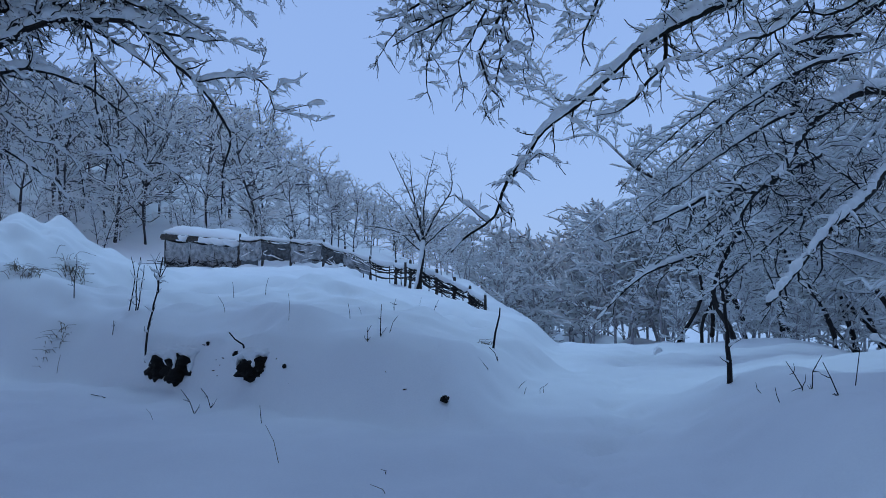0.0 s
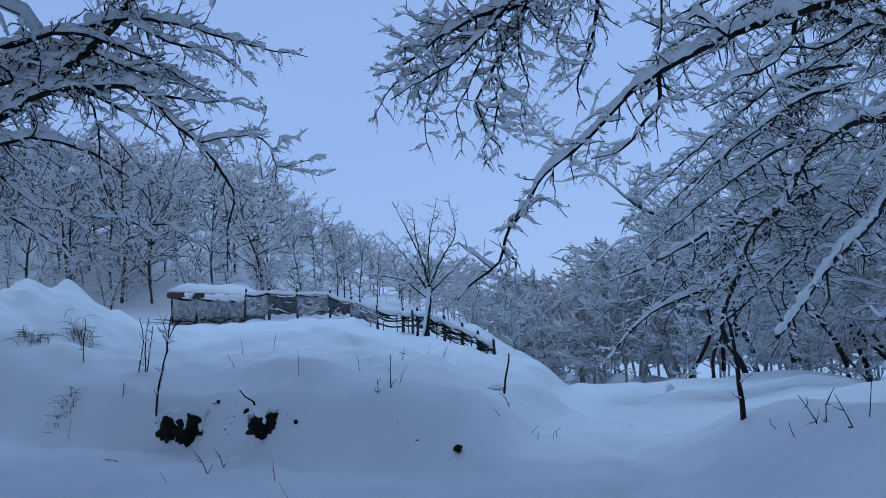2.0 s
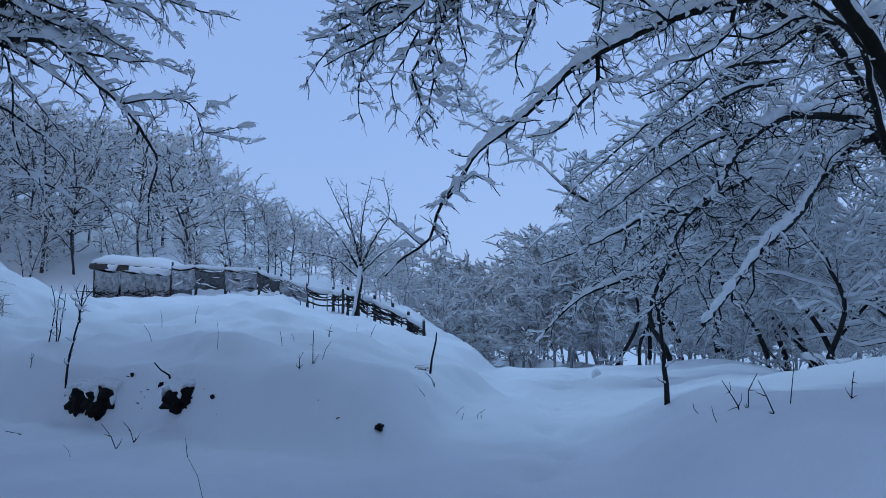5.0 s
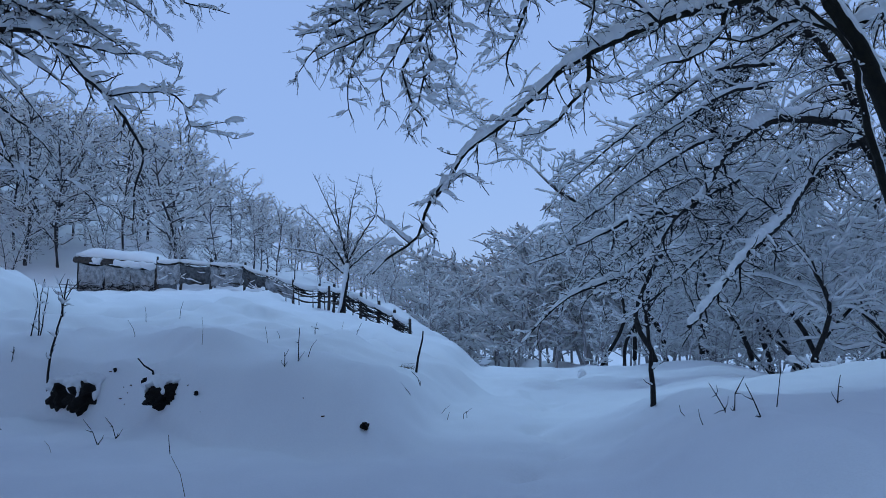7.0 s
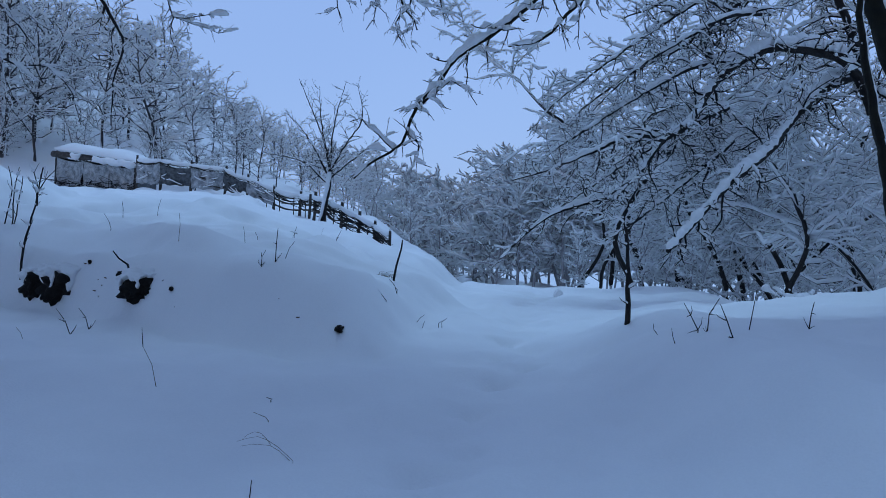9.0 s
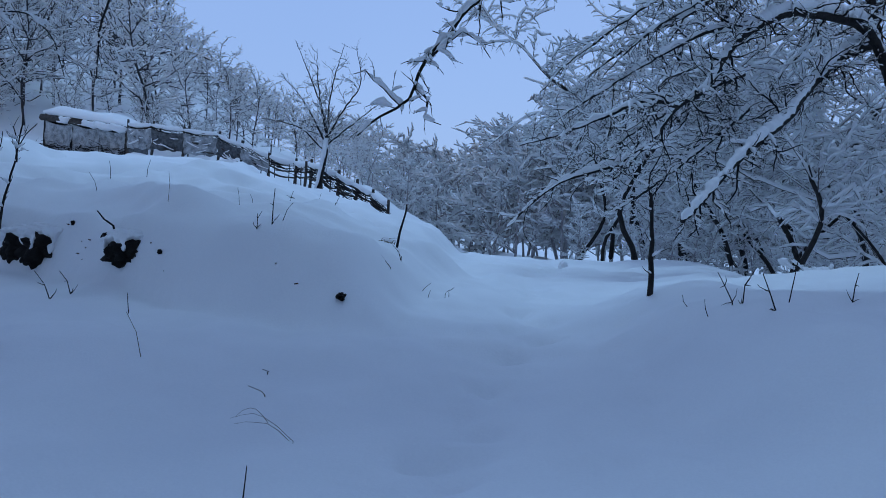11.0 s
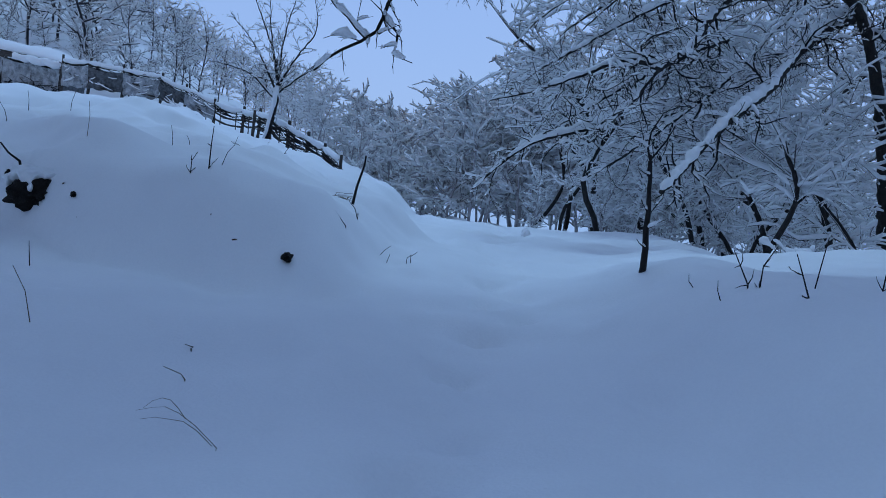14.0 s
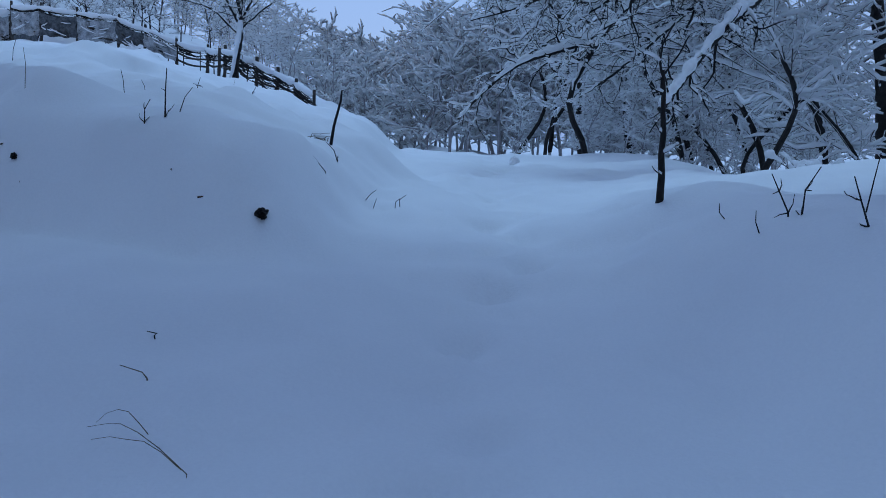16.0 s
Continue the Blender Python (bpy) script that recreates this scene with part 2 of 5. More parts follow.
    def plaster(self, stem, radius, way, share, seed):
        """Wind-blown snow that sticks to one side of a trunk, in ragged patches."""
        rng, near = np.random.default_rng(seed), self.fine > 0.8
        stem = spline(stem, 0.07) if near else np.asarray(stem)
        k, sides = len(stem), 26 if near else 5
        ang = np.arange(sides) * 2 * np.pi / sides + np.pi / 4
        out = np.stack([np.cos(ang), np.sin(ang), 0 * ang], -1)
        to = math.atan2(way[1], way[0])
        wide = share * (0.8 + 0.5 * np.interp(np.arange(k), np.arange(0, k + 9, 9), rng.normal(0, 1, len(np.arange(0, k + 9, 9)))))
        turn = np.abs((ang[None] - to + np.pi) % (2 * np.pi) - np.pi)
        rag = rng.normal(0, 0.16, (k, sides))
        rag[1:-1] = (rag[:-2] + rag[1:-1] * 1.5 + rag[2:]) / 2.2
        mask = np.clip((wide[:, None] + rag - turn) / 0.35 + 0.5, 0, 1)
        mask[0] = mask[-1] = 0
        size = np.broadcast_to(np.asarray(radius, float), (k,)) if np.ndim(radius) == 0 else np.interp(np.linspace(0, 1, k), np.linspace(0, 1, len(radius)), radius)
        r = size[:, None] * (0.72 + (0.40 + 0.10 * rng.random((k, sides))) * mask)
        self.cover.grid(stem[:, None] + r[..., None] * out[None], sides)

    def finish(self, name, place, label, category="tree", group="", bark=None, twig=None):
        ob = empty(name, place, label, category, group)
        self.trunk.put("trunk", bark or BARK, ob, "", place)
        for ob_part in (self.twig.put("twig_crown", twig or TWIG, ob, "", place), self.cover.put("snow_cover", LOAD, ob, "fresh white snow lying on the branches", place)):
            if ob_part:
                ob_part["kind"] = "stuff"
        return ob


# ---- ground ----
def step(a, b, v):
    u = np.clip((np.asarray(v, float) - a) / (b - a), 0, 1)
    return u * u * (3 - 2 * u)


def lattice(x, y, seed):
    """Smooth value noise in -1..1."""
    xi, yi = np.floor(x), np.floor(y)
    u, v = x - xi, y - yi
    u, v = u * u * (3 - 2 * u), v * v * (3 - 2 * v)

    def cell(i, j):
        h = np.sin(i * 127.1 + j * 311.7 + seed * 74.7) * 43758.5453
        return 2 * (h - np.floor(h)) - 1

    return (cell(xi, yi) * (1 - u) + cell(xi + 1, yi) * u) * (1 - v) + (cell(xi, yi + 1) * (1 - u) + cell(xi + 1, yi + 1) * u) * v


ROAD_Y = np.linspace(-60, 400, 4601)
ROAD_Z = np.interp(ROAD_Y, (-60, 0, 5.5, 7, 9, 11.4, 14, 18, 24, 28, 40, 80, 400), (-2.4, -1.80, -1.72, -1.66, -1.42, -1.15, -0.98, -0.86, -0.80, -0.95, -2.0, -4.0, -8))
ROAD_Z = np.convolve(np.pad(ROAD_Z, 15, "edge"), np.ones(31) / 31, "valid")


def trail(y):
    return np.interp(y, (3, 6.2, 7.8, 10.2, 11.75, 15, 24), (0.0, 0.78, 1.36, 2.24, 2.68, 3.46, 6.0))


def footsteps():
    g = np.random.default_rng(77)
    out, y, k = [], 4.6, 0
    while y < 22:
        out.append((float(trail(y)) + (0.16 if k % 2 else -0.16) + g.normal(0, 0.05), y, 0.06 + 0.06 * g.random()))
        y += 0.42 + 0.2 * g.random()
        k += 1
    out += [(-1.6, 8.6, 0.05), (-1.3, 9.0, 0.04), (2.6, 7.6, 0.05), (3.2, 8.2, 0.04), (1.9, 6.3, 0.05), (-0.4, 7.6, 0.04), (2.4, 10.2, 0.06)]
    return out


STEPS = footsteps()


def pocks():
    g = np.random.default_rng(91)
    return [(-5 + 11 * g.random(), 4.2 + 9.5 * g.random() ** 1.2, 0.10 + 0.14 * g.random(), (0.012 + 0.03 * g.random()) * (1 if g.random() < 0.7 else -0.7)) for _ in range(110)]


POCKS = pocks()


def height(x, y):
    """The snow's surface."""
    x, y = np.asarray(x, float), np.asarray(y, float)
    road = np.interp(y, ROAD_Y, ROAD_Z)
    # the bank on the one side of the lane and the slope behind it
    front = np.interp(x, (-20, -8, -4.3, -2.5, -1.2, 0.3, 1.4), (15.2, 14.9, 13.2, 12.25, 11.05, 9.6, 10.2)) + 0.2 * np.sin(x * 1.3 + 0.6)
    edge = np.interp(y, (8, 9.5, 11, 16.3, 24, 40), (0.7, 1.1, 1.4, 2.7, 3.5, 4.5)) + 0.2 * np.sin(y * 0.9)
    a, b = y - front, (edge - x) * 0.95
    inside = np.minimum(a, b) - 0.35 * np.exp(-np.abs(a - b) * 1.3)
    slope = -0.12 + 0.125 * np.minimum(y - 12.6, 7.6) + 0.078 * np.clip(y - 20.2, 0, 40)
    slope -= np.clip(x - np.interp(y, (12, 18), (-0.4, -3.0)), 0, 9) * np.interp(y, (12, 18), (0.10, 0.175))
    slope = np.maximum(slope + 0.30 * np.exp(-(((a - 1.5 - 0.25 * np.sin(x * 1.7)) / 0.6) ** 2)) * (0.75 + 0.5 * lattice(x * 0.9, y * 0.3, 33)) - 0.16 * np.exp(-(((a - 3.1) / 0.8) ** 2)), road + 0.12)
    face = np.interp(x, (-5.5, -4.6, -2.2, -1.0), (0.95, 0.55, 0.55, 0.85))
    up = 0.78 * step(0.0, 1.0, inside / face) + 0.22 * step(0.5, 2.6, inside)
    z = road + (slope - road) * up
    ridge = y - np.interp(x, (-9, -6, -4.5, -2.2, 0.0, 1.2, 2.5), (15.0, 16.4, 17.0, 19.4, 18.4, 15.6, 14))
    along = step(-9, -6.5, x) * step(2.2, 0.8, x)
    z += along * 0.10 * np.exp(-((ridge / 0.6) ** 2)) - step(-9, -6.5, x) * step(3.0, 1.9, x) * (0.80 - 0.35 * step(-0.8, 0.8, x)) * np.exp(-(((ridge - 2.0) / 1.05) ** 2))
    hill = step(3, -17, x + 0.04 * (y - 45)) * 0.30 * np.clip(y - 43, 0, 45) + 0.10 * np.clip(-x - 14, 0, 60) * step(18, 34, y)
    z += hill
    z += (1.45 + 0.22 * lattice(x * 2.1, y * 2.1, 21) + 0.12 * lattice(x * 4.3, y * 4.3, 22)) * np.exp(-(((x + 9.35) / 2.0) ** 2 + ((y - 20.5) / 3.0) ** 2)) + 0.75 * np.exp(-(((x + 8.6) / 2.2) ** 2 + ((y - 17) / 2.2) ** 2))
    z += 0.20 * np.exp(-(((x - 2.0) / 1.0) ** 2 + ((y - 20) / 2.4) ** 2)) + 0.16 * np.exp(-(((x + 2.2) / 2.4) ** 2 + ((y - 19.6) / 1.5) ** 2))
    z -= 0.37 * step(-3.4, -2.0, x) * step(2.6, 1.4, x) * np.exp(-(((y - 30.2 + 1.5 * x) / 3.0) ** 2))
    # An invented rise at the back and sides, unseen, cuts light from behind.
    z += 0.42 * np.clip(-y - 5, 0, 45) + 0.25 * np.clip(np.abs(x) - 14, 0, 30) * step(6, -6, y)
    # the verge on the other side and the fall into the wood behind it
    v = x - np.interp(y, (0, 9.4, 13, 20, 30), (3.4, 2.7, 4.2, 7.4, 10.0)) - 0.2 * np.sin(y * 0.9)
    crest = -0.78 - 0.018 * np.clip(y - 12, 0, 20) + 0.14 * np.clip(x - 5.6, 0, 6) * step(18, 13, y) + 0.06 * lattice(x * 0.9, y * 0.9, 5) - 0.75 * step(7.5, 3.0, y)
    z += np.maximum(crest - road, 0.1) * step(-0.5, 1.1, v)
    wood = step(0.0, 5.5, np.minimum(y - (13.2 + 0.05 * np.clip(x - 5, 0, 20)), v - 1.0))
    z -= 1.5 * wood
    # soft drifts, heaps and half-filled steps
    near = step(60, 20, np.hypot(x, y - 10))
    z += 0.08 * lattice(x * 0.55, y * 0.55, 1) + 0.05 * lattice(x * 1.3 + 4, y * 1.3, 2) * near + 0.036 * lattice(x * 3.1, y * 3.1 + 9, 3) * near
    z += (0.13 * lattice(x * 1.25, y * 1.25, 8) + 0.07 * lattice(x * 2.4, y * 2.4, 18)) * step(0.8, 2.0, inside) * near
    for px, py, deep in STEPS:
        z = z - deep * np.exp(-((((x - px) / 0.15) ** 2 + ((y - py) / 0.2) ** 2) ** 1.5))
    for px, py, wide, deep in POCKS:
        z = z - deep * np.exp(-(((x - px) / wide) ** 2 + ((y - py) / wide) ** 2))
    lane = np.exp(-(((x - trail(y)) / 0.42) ** 2)) * step(2, 4, y)
    z -= lane * (0.05 + 0.12 * np.clip(lattice(x * 2.6, y * 2.3, 11), 0, 1))
    return z


def ground_z(x, y):
    return float(height(np.array([x]), np.array([y]))[0])


def spaced(fine0, fine1, fine, end, grow):
    a = list(np.arange(fine0, fine1, fine))
    s, v = fine, a[-1]
    while v < end:
        s *= grow
        v += s
        a.append(v)
    return np.array(a)


def build_ground():
    right = spaced(0, 8, 0.115, 900, 1.09)
    xs = np.concatenate([-spaced(0, 9, 0.115, 900, 1.09)[:0:-1], right])
    ys = np.concatenate([-spaced(-2, 0.1, 0.1, 300, 1.15)[::-1], spaced(0.1, 19, 0.085, 1200, 1.07)])
    ys = np.unique(ys.round(4))
    gx, gy = np.meshgrid(xs, ys)
    z = height(gx, gy)
    v = np.stack([gx, gy, z], -1).reshape(-1, 3)
    w, h = len(xs), len(ys)
    i = (np.arange(h - 1)[:, None] * w + np.arange(w - 1)[None])
    f = np.stack([i, i + 1, i + w + 1, i + w], -1).reshape(-1, 4)
    ob = link("ground", v.tolist(), f.tolist(), SNOW)
    return tagged(ob, "deep fresh snow over lane, bank and slope", "snow", kind="structure")


build_ground()

# ---- the great tree beside the lane ----
great = Tree(11, snow=1.7)
stem = great.limb([(8.93, 12.50, -0.81), (9.07, 12.50, 0.38), (9.27, 12.50, 1.35), (9.44, 12.50, 2.24), (9.38, 12.50, 2.99), (9.21, 12.50, 3.65), (8.76, 12.50, 4.51), (8.33, 12.50, 5.28), (7.86, 12.50, 6.41), (7.47, 12.50, 7.93)], 0.34, 0.22, side=1.2, gap=1.2, bare=0.6, snow=False)
great.plaster(stem, np.linspace(0.34, 0.22, 12), (-0.95, -0.3, 0.1), 0.72, 1)
stem = great.limb([(8.75, 12.40, -0.47), (8.87, 12.40, 0.71), (8.81, 12.40, 1.74), (8.52, 12.40, 2.42), (8.23, 12.40, 3.01), (7.92, 12.40, 3.81), (7.58, 12.40, 4.53), (7.24, 12.40, 5.12), (6.76, 12.40, 6.04), (6.37, 12.40, 7.16)], 0.19, 0.11, side=1.2, gap=0.9, bare=0.6, snow=False)
great.plaster(stem, np.linspace(0.19, 0.11, 12), (0.9, -0.45, 0.1), 0.95, 2)
stem = great.limb([(8.26, 12.10, -0.51), (8.18, 12.10, 0.11), (8.05, 12.10, 0.93), (7.89, 12.10, 1.65), (7.69, 12.10, 2.48), (7.51, 12.10, 3.40), (7.41, 12.10, 4.07), (7.11, 12.10, 4.47), (6.70, 12.10, 4.77)], 0.10, 0.03, side=0.9, gap=0.5, bare=0.55, snow=False)
great.plaster(stem, np.linspace(0.10, 0.03, 12), (0.9, -0.45, 0.1), 0.75, 3)
great.limb([(7.36, 12.60, 5.48), (6.79, 12.52, 5.23), (5.73, 12.45, 4.91), (4.62, 12.37, 4.57), (3.74, 12.29, 4.12), (3.14, 12.22, 3.78), (2.69, 12.14, 3.33), (2.17, 12.06, 2.87), (1.74, 11.98, 2.54), (1.48, 11.91, 2.12), (1.19, 11.83, 1.78), (1.02, 11.75, 1.33), (0.70, 11.68, 1.07), (0.40, 11.60, 0.82)], 0.088, 0.012, side=0.75, gap=0.13, bare=0.08)
great.limb([(1.19, 11.90, 1.80), (1.33, 11.84, 1.97), (1.54, 11.78, 2.12), (1.61, 11.72, 2.19), (1.83, 11.66, 2.04), (1.94, 11.60, 1.85)], 0.02, 0.006, side=0.35, gap=0.10)
great.limb([(1.09, 11.80, 1.46), (1.23, 11.67, 1.31), (1.19, 11.53, 1.07), (1.36, 11.40, 0.99)], 0.018, 0.006, side=0.35, gap=0.1)
great.limb([(0.92, 11.80, 1.23), (0.69, 11.70, 1.42), (0.46, 11.60, 1.58), (0.32, 11.50, 1.52)], 0.018, 0.006, side=0.4, gap=0.1)
great.limb([(4.60, 12.30, 4.54), (4.15, 12.27, 4.87), (3.71, 12.23, 4.64), (3.19, 12.20, 4.92)], 0.03, 0.008, side=0.8, gap=0.14)
great.limb([(3.53, 12.30, 4.02), (3.47, 12.20, 3.52), (3.21, 12.10, 3.26), (2.87, 12.00, 2.85), (2.38, 11.90, 2.71)], 0.035, 0.008, side=0.7, gap=0.13)
great.limb([(5.66, 12.30, 4.85), (5.49, 12.23, 4.39), (5.06, 12.15, 3.98), (4.52, 12.07, 3.82), (3.99, 12.00, 3.51)], 0.04, 0.008, side=0.9, gap=0.14)
great.limb([(7.80, 12.40, 6.52), (6.33, 12.34, 7.05), (4.48, 12.28, 6.95), (3.00, 12.22, 6.37), (2.01, 12.16, 5.70), (1.55, 12.10, 4.95), (1.25, 12.04, 4.44), (1.03, 11.98, 3.99), (0.81, 11.92, 3.64), (0.92, 11.86, 3.20), (1.14, 11.80, 2.82)], 0.10, 0.008, side=1.2, gap=0.085, bare=0.2)
great.limb([(1.98, 12.00, 5.61), (1.36, 11.92, 5.01), (0.92, 11.84, 4.53), (0.48, 11.76, 4.12), (0.06, 11.68, 3.87), (-0.36, 11.60, 3.61)], 0.05, 0.008, side=1.1, gap=0.08)
great.limb([(1.53, 12.00, 5.06), (0.91, 11.90, 4.87), (0.32, 11.80, 4.52), (-0.17, 11.70, 4.12), (-0.59, 11.60, 3.96)], 0.04, 0.008, side=1.1, gap=0.085)
great.limb([(0.93, 12.00, 4.59), (0.46, 11.87, 4.72), (0.02, 11.73, 4.46), (-0.39, 11.60, 4.21)], 0.03, 0.008, side=1.0, gap=0.085)
great.limb([(3.16, 12.20, 6.38), (2.75, 12.14, 5.35), (2.59, 12.08, 4.64), (2.40, 12.02, 4.14), (2.28, 11.96, 3.75), (2.36, 11.90, 3.42)], 0.05, 0.008, side=0.9, gap=0.13)
great.limb([(1.11, 12.00, 4.01), (1.26, 11.92, 3.72), (1.11, 11.84, 3.52), (1.01, 11.76, 3.10), (0.84, 11.68, 2.84), (0.99, 11.60, 2.53)], 0.025, 0.006, side=0.65, gap=0.085)
great.limb([(0.49, 12.00, 4.21), (0.21, 11.87, 3.76), (0.09, 11.73, 3.32), (0.15, 11.60, 2.84)], 0.025, 0.006, side=0.65, gap=0.085)
great.limb([(7.14, 12.30, 5.56), (6.21, 12.30, 5.82), (5.21, 12.30, 5.62), (4.50, 12.30, 5.80)], 0.05, 0.01, side=1.1, gap=0.15)
great.limb([(4.49, 12.30, 6.96), (4.03, 12.23, 6.06), (3.68, 12.15, 5.29), (3.58, 12.07, 4.65), (3.48, 12.00, 4.28)], 0.04, 0.01, side=1.0, gap=0.15)
great.limb([(7.70, 12.30, 5.08), (7.17, 12.50, 5.74), (6.41, 12.70, 5.47), (5.65, 12.90, 5.37), (5.08, 13.10, 5.58), (4.40, 13.30, 5.40), (3.81, 13.50, 5.13)], 0.055, 0.008, side=0.9, gap=0.13)
great.limb([(8.08, 12.30, 4.75), (7.46, 12.54, 4.59), (6.93, 12.78, 4.81), (6.37, 13.02, 4.56), (5.81, 13.26, 4.68), (5.34, 13.50, 4.43)], 0.045, 0.008, side=0.8, gap=0.14)
great.limb([(8.45, 12.30, 4.43), (9.14, 12.53, 5.31), (10.06, 12.77, 5.98), (11.35, 13.00, 6.53)], 0.06, 0.01, side=1.0, gap=0.15)
great.limb([(1.53, 12.00, 4.90), (1.47, 11.93, 4.30), (1.56, 11.85, 3.80), (1.41, 11.77, 3.37), (1.50, 11.70, 2.90)], 0.022, 0.005, side=0.6, gap=0.08)
great.limb([(0.47, 12.00, 4.54), (0.19, 11.93, 4.17), (-0.17, 11.85, 4.02), (-0.44, 11.77, 3.74), (-0.63, 11.70, 3.32)], 0.025, 0.005, side=0.7, gap=0.08)
great.limb([(2.55, 12.00, 5.43), (2.24, 11.95, 4.96), (2.01, 11.90, 4.50), (2.09, 11.85, 4.09), (1.94, 11.80, 3.74)], 0.025, 0.005, side=0.7, gap=0.08)
great.limb([(0.94, 12.00, 4.27), (0.73, 11.95, 3.84), (0.52, 11.90, 3.49), (0.61, 11.85, 3.10), (0.48, 11.80, 2.77)], 0.020, 0.005, side=0.55, gap=0.08)
# its crown continued high above, out of view, added to shade lane and bank
great.fine, great.sides, great.snow_sides, great.snow = 0.55, (5, 3, 3), (4, 3, 3), 6.0
top = np.array((7.80, 12.40, 6.90))
for k, (x, y, z) in enumerate(((-5, 5.5, 9.2), (-2.5, 8, 9.4), (-4.5, 10, 9.6), (-6.5, 8.5, 9.8), (-1, 10.5, 9.8), (7.5, 5, 9.8), (-4, 11.5, 10), (1, 9, 9.8), (9.5, 9, 9.5), (-2.5, 13, 9.8), (-6, 13.5, 9.9))):
    end, mid = np.array((x, y, z)), (top + np.array((x, y, z))) / 2 + (0, 0, 0.9)
    great.limb([top - (0, 0, 0.3), top * 0.7 + mid * 0.3 + (0, 0, 0.5), mid, end], 0.10, 0.02, side=2.4, gap=0.24, level=2, bare=0.15, droop=0.0, joint=0.5)
great.finish("broadleaf_tree", (8.99, 12.50, -0.64), "old tree with dark mossy trunks and long snow-laden boughs", "tree", "", MOSSY)

# ---- arching trees behind it ----
arch = Tree(21, snow=1.4, snow_sides=(6, 4, 4))
arch.limb([(15.67, 22.50, -0.96), (15.09, 22.08, 0.87), (14.28, 21.67, 3.26), (13.38, 21.25, 4.75), (12.57, 20.83, 5.26), (11.54, 20.42, 5.32), (10.25, 20.00, 5.19), (9.16, 19.58, 4.62), (8.41, 19.17, 3.88), (7.89, 18.75, 3.12), (7.07, 18.33, 2.57), (6.48, 17.92, 1.91), (5.85, 17.50, 1.35)], 0.18, 0.035, side=1.7, gap=0.26, bare=0.35)
arch.limb([(13.61, 22.00, 5.18), (12.09, 21.00, 4.47), (10.86, 20.00, 3.54), (9.71, 19.00, 2.55), (8.44, 18.00, 1.75), (7.22, 17.00, 0.79), (6.30, 16.00, 0.17)], 0.135, 0.04, side=1.5, gap=0.26, bare=0.1)
arch.limb([(13.86, 22.00, 4.93), (13.47, 22.00, 6.41), (12.64, 22.00, 7.95), (11.98, 22.00, 9.19), (11.31, 22.00, 10.77)], 0.13, 0.05, side=1.8, gap=0.3)
arch.limb([(12.72, 22.00, 7.80), (11.98, 21.71, 8.04), (10.75, 21.43, 7.28), (9.58, 21.14, 6.26), (8.54, 20.86, 5.40), (7.40, 20.57, 4.71), (6.45, 20.29, 4.05), (5.55, 20.00, 3.30)], 0.09, 0.015, side=1.6, gap=0.22)
arch.limb([(11.98, 22.00, 9.19), (10.23, 21.50, 8.27), (8.74, 21.00, 7.27), (7.80, 20.50, 6.29), (6.62, 20.00, 5.63)], 0.07, 0.015, side=1.6, gap=0.22)
arch.limb([(12.64, 22.00, 7.95), (13.43, 21.33, 8.45), (14.16, 20.67, 7.97), (14.80, 20.00, 7.05)], 0.07, 0.015, side=1.6, gap=0.24)
arch.limb([(12.10, 22.00, 5.59), (11.49, 21.50, 4.75), (10.75, 21.00, 4.15), (10.19, 20.50, 3.46), (10.08, 20.00, 2.96)], 0.05, 0.015, side=1.0, gap=0.25)
arch.limb([(6.94, 18.00, 2.52), (6.16, 17.75, 2.57), (5.24, 17.50, 2.13), (4.36, 17.25, 1.72), (3.52, 17.00, 1.43)], 0.05, 0.012, side=1.5, gap=0.2)
arch.limb([(5.85, 17.50, 1.35), (5.07, 17.25, 1.08), (4.32, 17.00, 0.81), (3.72, 16.75, 0.35), (3.26, 16.50, -0.09)], 0.045, 0.012, side=1.3, gap=0.2)
arch.limb([(12.64, 22.00, 7.95), (11.37, 21.50, 8.15), (9.99, 21.00, 8.61), (8.53, 20.50, 8.57), (7.16, 20.00, 7.80), (5.88, 19.50, 7.07), (4.95, 19.00, 6.14)], 0.08, 0.015, side=1.6, gap=0.22)
arch.limb([(13.31, 22.00, 7.37), (14.18, 21.50, 6.97), (14.83, 21.00, 5.95), (15.42, 20.50, 4.82), (15.64, 20.00, 3.42)], 0.07, 0.015, side=1.4, gap=0.24)
arch.limb([(13.78, 22.00, 5.00), (13.79, 21.00, 4.50), (13.89, 20.00, 3.61), (13.61, 19.00, 2.49), (13.57, 18.00, 1.75)], 0.06, 0.015, side=1.3, gap=0.24)
